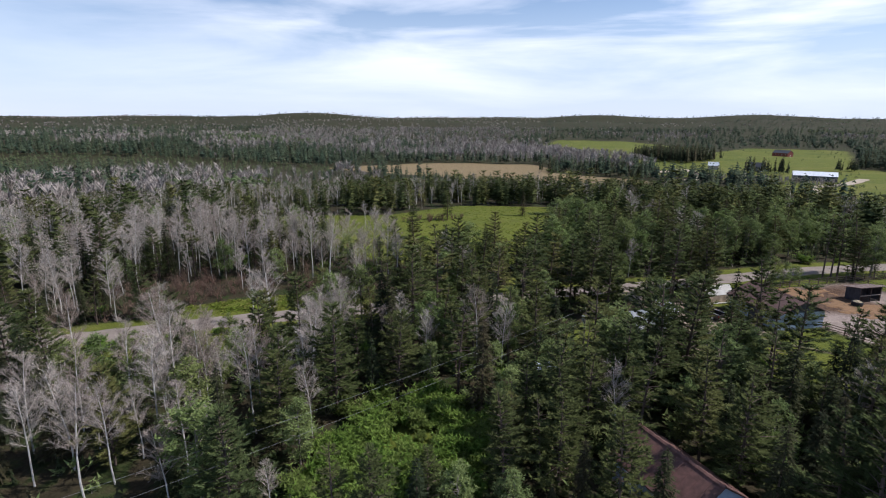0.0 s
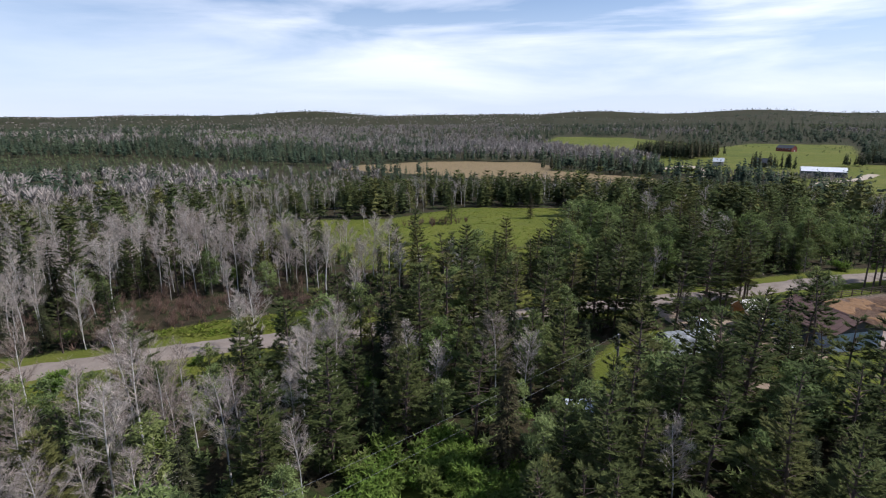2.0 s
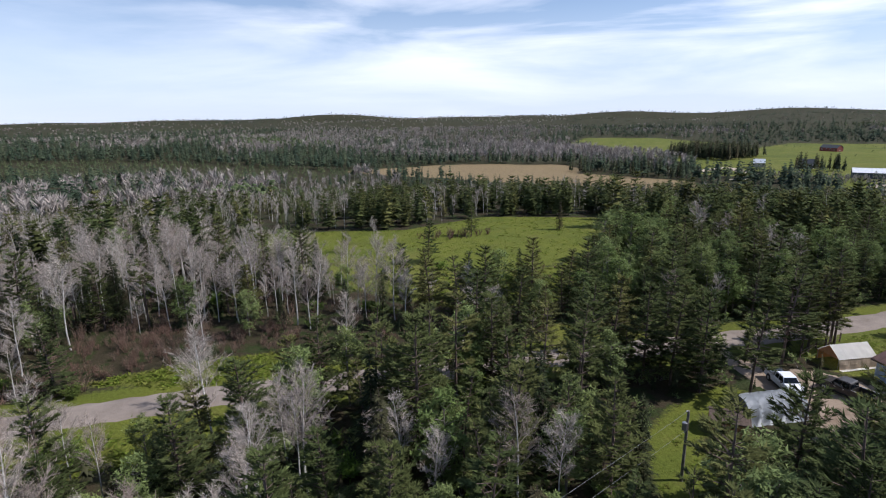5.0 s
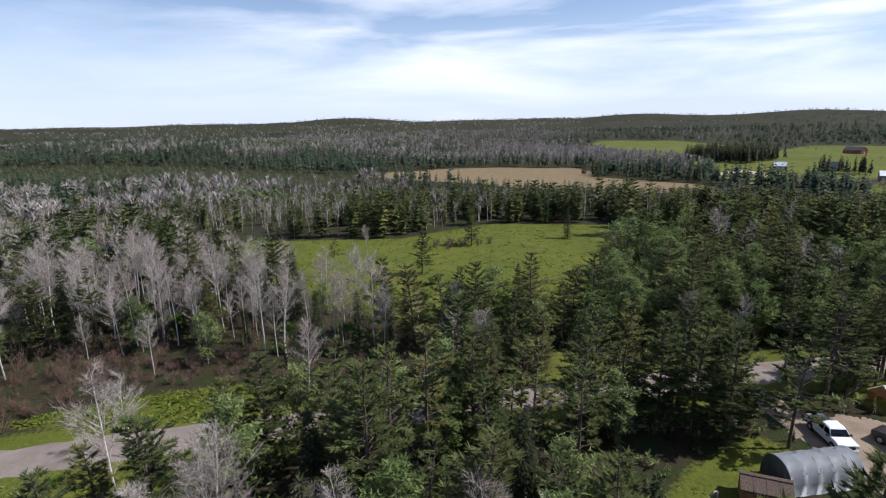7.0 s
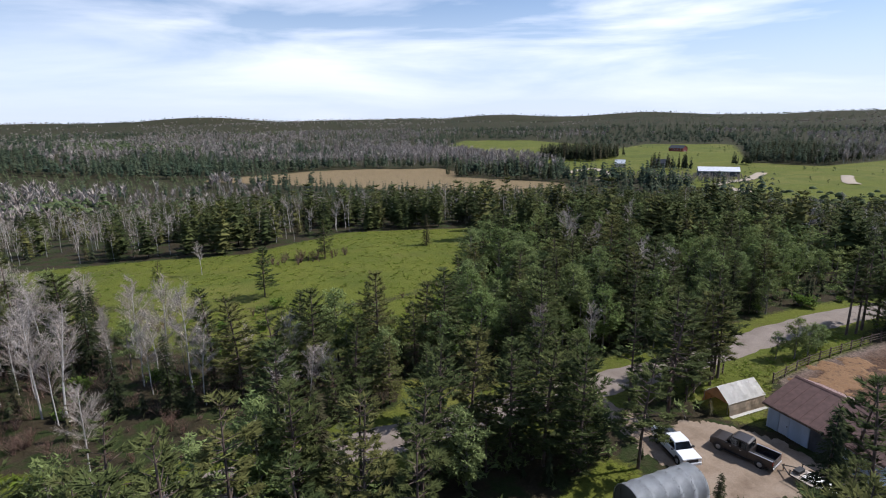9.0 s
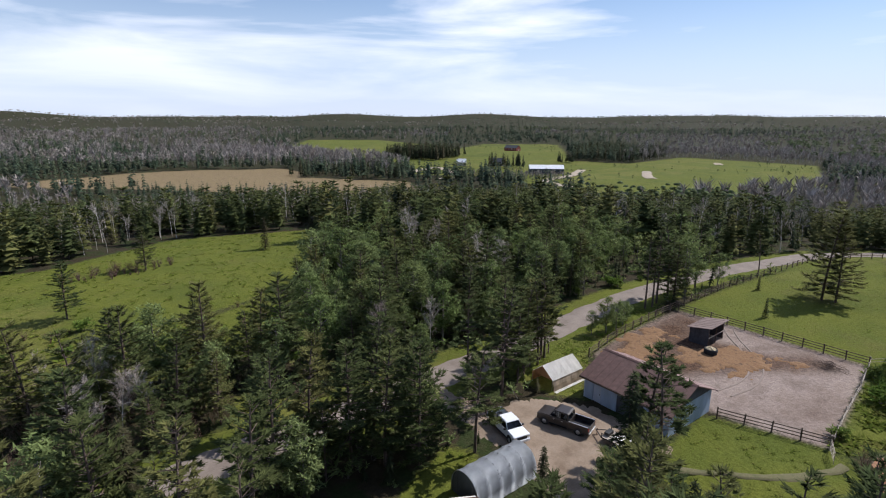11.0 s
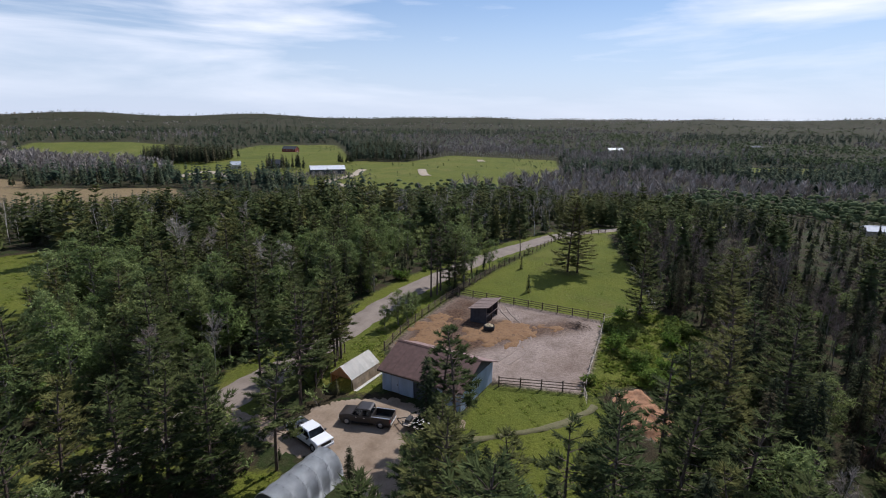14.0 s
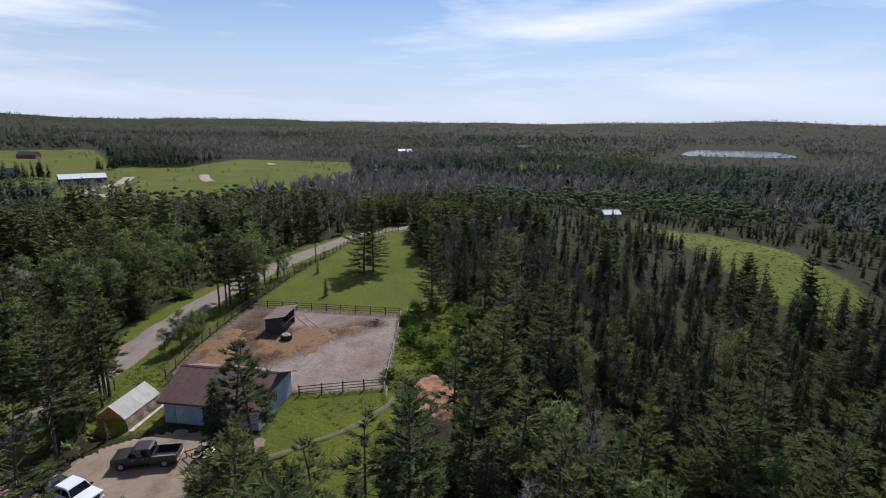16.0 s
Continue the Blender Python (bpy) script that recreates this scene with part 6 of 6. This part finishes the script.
def pickup(m, L, W, H, paint, label, bed_mat="black_plastic", gear=True):
    """Crew-cab pickup; its nose points along +x, and y is its left."""
    c = thing("pickup_truck", m, label, "pickup truck")
    xf, xr = L / 2, -L / 2
    z0 = 0.42
    belt = 1.08
    hood = 1.10
    cab0, cab1 = xr + L * 0.375, xf - L * 0.235
    # lower body: nose, sills and bed sides with wheel cut-outs kept dark by the arches
    low = bmesh.new()
    box(low, cab0 - 0.02, xf - 0.10, -W / 2, W / 2, z0, belt, bev=0.07)
    body = part("body", low, paint, c)
    hd = prism([(cab1 - 0.12, belt - 0.03), (xf - 0.10, belt - 0.10), (xf - 0.14, hood - 0.03), (xf - 0.6, hood + 0.05), (cab1 - 0.12, hood + 0.10)], 1, -W / 2 + 0.05, W / 2 - 0.05, 0.04)
    part("bonnet", hd, paint, body)
    cab = bmesh.new()
    base = [(cab0, belt - 0.02), (cab1, belt - 0.02), (cab1 - 0.62, H - 0.05), (cab1 - 0.80, H), (cab0 + 0.18, H), (cab0 + 0.06, H - 0.05)]
    rows = []
    for y, tuck in ((-W / 2 + 0.04, 0), (W / 2 - 0.04, 0)):
        rows.append([cab.verts.new((x, y * (0.84 if z > belt + 0.2 else 1.0), z)) for x, z in base])
    cab.faces.new(rows[0])
    cab.faces.new(rows[1][::-1])
    for i in range(6):
        j = (i + 1) % 6
        cab.faces.new((rows[0][j], rows[0][i], rows[1][i], rows[1][j]))
    bmesh.ops.recalc_face_normals(cab, faces=cab.faces)
    bmesh.ops.bevel(cab, geom=list(cab.edges), offset=0.04, segments=2, affect="EDGES")
    cb = part("cab", cab, paint, c)

    def pane(nm, q):
        bm = bmesh.new()
        bm.faces.new([bm.verts.new(p) for p in q])
        bmesh.ops.solidify(bm, geom=list(bm.faces), thickness=0.015)
        part(nm, bm, "dark_glass", cb)
    ya, yb = W / 2 - 0.10, (W / 2 - 0.04) * 0.84 - 0.06
    e = 0.012
    d = Vector((0.62, 0, -(H - 0.05 - belt + 0.02))).normalized()
    nrm = Vector((-d.z, 0, d.x)) * 0.014
    zt, zb = H - 0.12, belt + 0.10

    def sx(z):
        return cab1 - 0.62 * (z - belt + 0.02) / (H - 0.05 - belt + 0.02)
    pane("windscreen", [(sx(zb) + nrm.x, -ya, zb + nrm.z), (sx(zb) + nrm.x, ya, zb + nrm.z), (sx(zt) + nrm.x, yb, zt + nrm.z), (sx(zt) + nrm.x, -yb, zt + nrm.z)])
    pane("rear_window", [(cab0 - 0.004, ya, zb), (cab0 - 0.004, -ya, zb), (cab0 + 0.036, -yb, zt), (cab0 + 0.036, yb, zt)])
    xm = (cab0 + cab1 - 0.35) / 2
    for s in (-1, 1):
        def yy(z):
            k = (z - belt + 0.02) / (H - 0.05 - belt + 0.02)
            return s * ((W / 2 - 0.04) * (1 - 0.16 * k) + e)
        for a, b2 in (((cab0 + 0.14, cab0 + 0.20), (xm - 0.04, xm - 0.06)), ((xm + 0.04, xm + 0.02), (sx(zb) - 0.10, sx(zt) - 0.06))):
            pane("side_window", [(a[0], yy(zb), zb), (b2[0], yy(zb), zb), (b2[1], yy(zt), zt), (a[1], yy(zt), zt)])
        part("door_mirror", B(cab1 - 0.42, cab1 - 0.24, s * (W / 2 + 0.02), s * (W / 2 + 0.22), belt + 0.06, belt + 0.24, bev=0.03), "black_plastic", cb)
        for x in (xm, cab1 - 0.4):
            part("door_handle", B(x - 0.35, x - 0.18, s * (W / 2), s * (W / 2 + 0.03), belt - 0.14, belt - 0.10), "chrome", body)
        part("running_board", B(cab0 + 0.1, cab1 - 0.1, s * (W / 2 - 0.1), s * (W / 2 + 0.06), z0 - 0.08, z0 - 0.03), "black_plastic", body)
        part("headlight", B(xf - 0.22, xf - 0.085, s * (W / 2 - 0.34), s * (W / 2 - 0.02), belt - 0.26, belt - 0.08, bev=0.03), "chrome", body)
    # load bed
    bed = bmesh.new()
    for s in (-1, 1):
        box(bed, xr + 0.02, cab0 - 0.04, s * (W / 2 - 0.10), s * W / 2, z0 + 0.02, belt + 0.10)
    box(bed, xr + 0.02, cab0 - 0.04, -W / 2 + 0.10, W / 2 - 0.10, z0 + 0.06, z0 + 0.16)
    box(bed, cab0 - 0.10, cab0 - 0.04, -W / 2 + 0.10, W / 2 - 0.10, z0 + 0.16, belt + 0.10)
    bd = part("load_bed", bed, paint, c)
    part("bed_liner", B(xr + 0.06, cab0 - 0.11, -W / 2 + 0.11, W / 2 - 0.11, z0 + 0.165, z0 + 0.19), bed_mat, bd)
    part("tailgate", B(xr - 0.04, xr + 0.015, -W / 2 + 0.08, W / 2 - 0.08, z0 + 0.1, belt + 0.08, bev=0.015), paint, bd)
    for s in (-1, 1):
        part("tail_light", B(xr - 0.03, xr + 0.04, s * (W / 2 - 0.075), s * (W / 2 + 0.004), belt - 0.30, belt + 0.02), "red_lens", bd)
        part("bed_rail", B(xr + 0.03, cab0 - 0.05, s * (W / 2 - 0.11), s * (W / 2 + 0.005), belt + 0.104, belt + 0.13), "chrome" if paint == "car_brown" else "black_plastic", bd)
    part("front_bumper", B(xf - 0.16, xf, -W / 2 + 0.03, W / 2 - 0.03, z0 - 0.05, z0 + 0.22, bev=0.05), paint if paint == "car_white" else "chrome", c)
    part("grille", B(xf - 0.13, xf - 0.075, -W / 2 + 0.36, W / 2 - 0.36, z0 + 0.26, belt - 0.10, bev=0.02), "black_plastic", c)
    part("rear_bumper", B(xr - 0.12, xr - 0.045, -W / 2 + 0.05, W / 2 - 0.05, z0 - 0.02, z0 + 0.16, bev=0.03), "chrome", c)
    part("underbody", B(xr + 0.3, xf - 0.3, -W / 2 + 0.2, W / 2 - 0.2, 0.25, z0 + 0.04), "black_plastic", c)
    for x in (xf - 0.95, xr + 1.05):
        for s in (-1, 1):
            part("wheel_arch", R((x, s * (W / 2 - 0.25), 0.42), (x, s * (W / 2 + 0.012), 0.42), 0.47, n=20), "black_plastic", c)
            wheel(c, x, s * (W / 2 - 0.10))
    return c


pickup(pose(44.45, 48.0, 0.07, 0, 0, -101), 5.5, 1.9, 1.80, "car_white", "white crew-cab pickup truck parked on the gravel")
pickup(pose(50.1, 45.3, 0.07, 0, 0, 108.5), 5.7, 1.98, 1.88, "car_brown", "dark brown pickup truck with an empty bed, hitched to a trailer")


def gear_bag():
    b = thing("gear_bag", pose(44.9, 49.6, 0.68), "black bag lying in the white pickup's bed", "bag")
    bm = B(-0.35, 0.35, -0.28, 0.28, 0, 0.5, bev=0.12)
    part("bag", bm, "black_plastic", b)
    st = bmesh.new()
    rod(st, (-0.2, 0, 0.48), (-0.05, 0.03, 0.72), 0.03)
    rod(st, (-0.05, 0.03, 0.72), (0.2, 0.02, 0.49), 0.03)
    part("strap", st, "black_plastic", b)


gear_bag()


def trailer():
    b = thing("flat_trailer", pose(51.95, 39.3, 0.06, 0, 0, 97), "low flat utility trailer with a pale deck and side rails", "trailer")
    L, W = 4.2, 1.9
    fr = bmesh.new()
    for y in (-W / 2, W / 2 - 0.08):
        box(fr, -L / 2, L / 2, y, y + 0.08, 0.45, 0.55)
    part("chassis", fr, "black_plastic", b)
    for i in range(9):
        y = -W / 2 + W * i / 9
        part("deck_board", B(-L / 2 + 0.02, L / 2 - 0.02, y + 0.01, y + W / 9 - 0.01, 0.552, 0.59), "pale_wood", b)
    for s in (-1, 1):
        for x in (-L / 2 + 0.1, 0, L / 2 - 0.1):
            part("stake", B(x - 0.03, x + 0.03, s * W / 2 - 0.03, s * W / 2 + 0.03, 0.5, 1.0), "black_plastic", b)
        part("side_rail", B(-L / 2, L / 2, s * W / 2 - 0.025, s * W / 2 + 0.025, 0.95, 1.01), "black_plastic", b)
        wheel(b, -0.45, s * (W / 2 + 0.16), 0.33, 0.2)
        wheel(b, 0.35, s * (W / 2 + 0.16), 0.33, 0.2)
        tg = bmesh.new()
        rod(tg, (L / 2, s * W / 2 * 0.9, 0.48), (L / 2 + 1.1, 0, 0.48), 0.05)
        part("drawbar", tg, "black_plastic", b)
    part("jack_stand", R((L / 2 + 0.9, 0.1, 0), (L / 2 + 0.9, 0.1, 0.75), 0.04), "rust_metal", b)
    part("tool_box", B(L / 2 - 0.6, L / 2 - 0.1, -0.5, 0.5, 0.592, 0.95, bev=0.03), "black_plastic", b)
    part("load_sheet", B(-L / 2 + 0.3, L / 2 - 0.9, -0.7, 0.55, 0.592, 0.78, bev=0.06), "canvas_white", b)


trailer()

# ---- fences, pole, bale and piles ----


def fence(pts, rails, mat, label, height=1.25, gap=2.6, rail_h=0.09, jitter=0.02, seed=1):
    rng = random.Random(seed)
    f = thing("fence", pose(0, 0, 0), label, "fence", "fences round the pens")
    me_post = bpy.data.meshes.new("post")
    bm = B(-0.07, 0.07, -0.07, 0.07, -0.3, height + 0.12, bev=0.012)
    bm.to_mesh(me_post)
    bm.free()
    me_post.materials.append(MATS[mat])
    last = None
    for (x0, y0), (x1, y1) in zip(pts, pts[1:]):
        n = max(1, round(math.hypot(x1 - x0, y1 - y0) / gap))
        for k in range(n + 1):
            x, y = x0 + (x1 - x0) * k / n, y0 + (y1 - y0) * k / n
            if k == n and (x1, y1) != pts[-1]:
                continue
            p = Vector((x + rng.uniform(-0.05, 0.05), y + rng.uniform(-0.05, 0.05), tz(x, y)))
            o = new("post", me_post)
            o.parent = f
            o.matrix_basis = pose(p.x, p.y, p.z, rng.uniform(-2, 2), rng.uniform(-2, 2), math.degrees(math.atan2(y1 - y0, x1 - x0)))
            if last is not None:
                for r in rails:
                    a, b = last + Vector((0, 0, r + rng.uniform(-jitter, jitter))), p + Vector((0, 0, r + rng.uniform(-jitter, jitter)))
                    d = b - a
                    m = Matrix.Translation((a + b) / 2) @ d.to_track_quat("X", "Z").to_matrix().to_4x4()
                    part("rail", B(-d.length / 2, d.length / 2, -0.085, -0.045, -rail_h / 2, rail_h / 2, m=m), mat, f)
            last = p
    return f


RAILS = (0.45, 0.82, 1.18)
fence([(64.6, 36.6), (68.3, 27.3)], RAILS, "old_wood", "dark three-rail wooden fence round the dirt pen", seed=1)
fence([(68.3, 27.3), (76, 28.6), (84, 29.6), (93, 31.2)], (0.5, 0.95), "pale_wood", "weathered pale rail fence beside the dirt pen", seed=2)
fence([(93, 31.2), (92.6, 44), (92.2, 57.2)], RAILS, "old_wood", "dark three-rail fence between the pen and the pasture", seed=3)
fence([(65.6, 54.6), (74.2, 56.5), (84, 57.6), (93.3, 58.2), (112.8, 58.8), (128, 57.9), (148, 57.2), (160, 53.5), (168, 49.4)], RAILS, "old_wood", "dark wooden fence along the gravel road", seed=4)
fence([(93, 31.2), (103, 25.2), (112, 28), (128, 34)], (0.6, 1.0), "pale_wood", "thin pale fence at the pasture's edge", gap=3.5, rail_h=0.05, seed=5)
fence([(47.5, 25.5), (51.5, 23.0), (56, 20.5)], (0.3, 0.6, 0.9), "old_wood", "low dark garden fence in the grass", height=0.9, gap=2.0, rail_h=0.05, seed=6)
fence([(52.6, 55.0), (57.0, 57.2), (62.0, 58.6)], (0.5, 0.9), "old_wood", "rough dark rail fence under the roadside pines", gap=2.4, rail_h=0.07, seed=7)


def pen_gate():
    g = thing("pen_gate", pose(67.6, 27.2, 0.05, 0, 0, 205), "pale tubular gate standing ajar at the pen's corner", "gate")
    for z in (0.3, 0.55, 0.8, 1.05, 1.25):
        part("bar", R((0, 0, z), (2.4, 0, z), 0.02, n=6), "pale_wood", g)
    for x in (0.0, 1.2, 2.4):
        part("stile", R((x, 0, 0.0 if x != 1.2 else 0.28), (x, 0, 1.28), 0.025, n=6), "pale_wood", g)


pen_gate()


def utility_pole():
    p = thing("utility_pole", pose(23.2, 34.5, -0.1), "grey utility pole with a transformer", "utility pole")
    part("pole", R((0, 0, 0), (0, 0, 7.0), 0.15, 0.11, n=10), "grey_bark", p)
    can = bmesh.new()
    bmesh.ops.create_cone(can, cap_ends=True, segments=14, radius1=0.22, radius2=0.22, depth=0.75, matrix=pose(-0.30, -0.1, 5.6))
    bmesh.ops.bevel(can, geom=[e for e in can.edges if len(e.link_faces) == 2 and abs(e.verts[0].co.z - e.verts[1].co.z) < 0.01], offset=0.04, segments=2, affect="EDGES")
    part("transformer", can, "alloy", p)
    for z in (6.9, 4.9):
        part("insulator", R((-0.2, 0, z), (-0.12, 0, z + 0.14), 0.05, n=8), "white_paint", p)


utility_pole()


def power_line(a, b, sag):
    cu = bpy.data.curves.new("power_line", "CURVE")
    cu.dimensions, cu.bevel_depth, cu.bevel_resolution = "3D", 0.010, 1
    sp = cu.splines.new("POLY")
    sp.points.add(24)
    for i in range(25):
        t = i / 24
        p = Vector(a).lerp(Vector(b), t)
        sp.points[i].co = (p.x, p.y, p.z - 4 * sag * t * (1 - t), 1)
    cu.materials.append(MATS["wire"])
    tagged(new("power_line", cu), "thin overhead electric wire from the pole", "wire", "overhead wires")


power_line((23.1, 34.5, 6.85), (-32, 2, 7.8), 0.5)
power_line((23.1, 34.5, 5.0), (-32, 2, 6.0), 0.5)


def hay_feeder():
    """Dark round feeder tub, heaped with pale hay."""
    b = thing("hay_feeder", pose(79.8, 45.3, 0, 0, 0, 25), "dark round feeder tub heaped with pale hay in the pen", "feeder")
    rng = random.Random(3)
    tub = bmesh.new()
    rings = []
    for r, z in ((0.78, 0.0), (0.86, 0.35), (0.86, 0.80), (0.78, 0.86), (0.70, 0.80), (0.68, 0.12)):
        rings.append([tub.verts.new((r * math.cos(6.2832 * k / 24), r * math.sin(6.2832 * k / 24), z)) for k in range(24)])
    for p, q in zip(rings, rings[1:]):
        for k in range(24):
            tub.faces.new((p[k], p[(k + 1) % 24], q[(k + 1) % 24], q[k])).smooth = True
    tub.faces.new(rings[-1])
    part("tub", tub, "tyre_rubber", b)
    top = bmesh.new()
    bmesh.ops.create_uvsphere(top, u_segments=16, v_segments=8, radius=0.68, matrix=pose(0, 0, 0.72) @ Matrix.Diagonal((1, 1, 0.42, 1)))
    for v in top.verts:
        v.co += Vector((rng.uniform(-0.05, 0.05), rng.uniform(-0.05, 0.05), rng.uniform(-0.05, 0.08)))
    part("hay", top, "hay", b, "pale dry hay")


hay_feeder()


def mound(name, poly, h, mat, label, category, seed, ridge=0.0, lump=0.35):
    """A low heap with an uneven top that runs out to nothing at its edge."""
    p = np.array(poly, float)
    lo, hi = p.min(0) - 0.6, p.max(0) + 0.6
    xs, ys = np.arange(lo[0], hi[0], 0.22), np.arange(lo[1], hi[1], 0.22)
    X, Y = np.meshgrid(xs, ys, indexing="ij")
    D = inside(poly, X, Y)
    rag = (value_noise(X, Y, 1.6, seed) - 0.55) * (1.2 if ridge else 3.2) + (value_noise(X, Y, 0.5, seed + 4) - 0.5) * (0.3 if ridge else 1.6)
    Z = h * sm((D + rag) / 1.6) * (1 - lump + lump * 2 * value_noise(X, Y, 0.8, seed + 1)) + 0.03
    if ridge:
        Z = Z + 0.16 * (value_noise(X, Y, 0.5, seed + 9) - 0.5) * sm(D / 0.4) + ridge * np.sin((X * 0.5 - Y * 0.85) * 5.5 + 2 * value_noise(X, Y, 1.5, seed)) * sm(D / 0.6)
    Z = np.where(D + rag > 0, Z, -0.12)
    bm = bmesh.new()
    vs = {}

    def v(i, j):
        if (i, j) not in vs:
            vs[i, j] = bm.verts.new((X[i, j], Y[i, j], Z[i, j] + tz(X[i, j], Y[i, j])))
        return vs[i, j]
    for i in range(len(xs) - 1):
        for j in range(len(ys) - 1):
            if max(Z[i, j], Z[i + 1, j], Z[i, j + 1], Z[i + 1, j + 1]) > 0:
                bm.faces.new((v(i, j), v(i + 1, j), v(i + 1, j + 1), v(i, j + 1))).smooth = True
    return tagged(part(name, bm, mat), label, category, kind="stuff")


mound("sand_heap", SANDPIT, 0.40, "sand", "raked heap of orange sand at the wood's edge", "sand heap", 3, 0.09, 0.8)
mound("straw_litter", [(75.5, 41), (81, 38.5), (85, 41), (84, 45), (81, 48), (77, 49.5), (74.5, 46)], 0.10, "straw", "golden straw litter spread in the dirt pen", "straw", 5)
mound("straw_litter", [(67, 47), (72, 48.5), (75, 51), (81.5, 52), (82, 56), (74, 55.4), (67.2, 53.6)], 0.10, "straw", "golden straw litter spread in the dirt pen", "straw", 8)
mound("straw_litter", [(84, 36), (87, 35.5), (87.5, 40), (84.5, 40)], 0.06, "straw", "golden straw litter spread in the dirt pen", "straw", 11)


for off in (0.0, 1.6):
    tagged(ribbon("wheel_track", [(91.0, 47.5 + off), (88.0, 45.2 + off), (85.0, 42.2 + off), (81.5, 39.2 + off), (76.0, 37.5 + off), (70.5, 38.0 + off)], 0.30, "rut_soil", 0.03, 0.01, 0.05, 31), "pale curved wheel track in the dirt pen", "wheel track", "wheel tracks", "structure")


def brush_pile():
    rng = random.Random(6)
    bm = bmesh.new()
    for _ in range(170):
        a, r = rng.uniform(0, 6.28), abs(rng.gauss(0, 0.8))
        c = Vector((math.cos(a) * r, math.sin(a) * r * 1.3, max(0.05, 0.9 - 0.55 * r) * rng.random()))
        b = rng.uniform(0, 6.28)
        d = Vector((math.cos(b), math.sin(b), rng.uniform(-0.2, 0.4))) * rng.uniform(0.3, 1.0)
        rod(bm, c - d * 0.5, c + d * 0.5, 0.02, 0.012, n=4)
    b = part("brush_pile", bm, "old_wood")
    b.matrix_basis = pose(88.3, 34.0, 0.1)
    tagged(b, "tangled pile of grey cut branches in the pen", "brush pile", kind="stuff")


brush_pile()
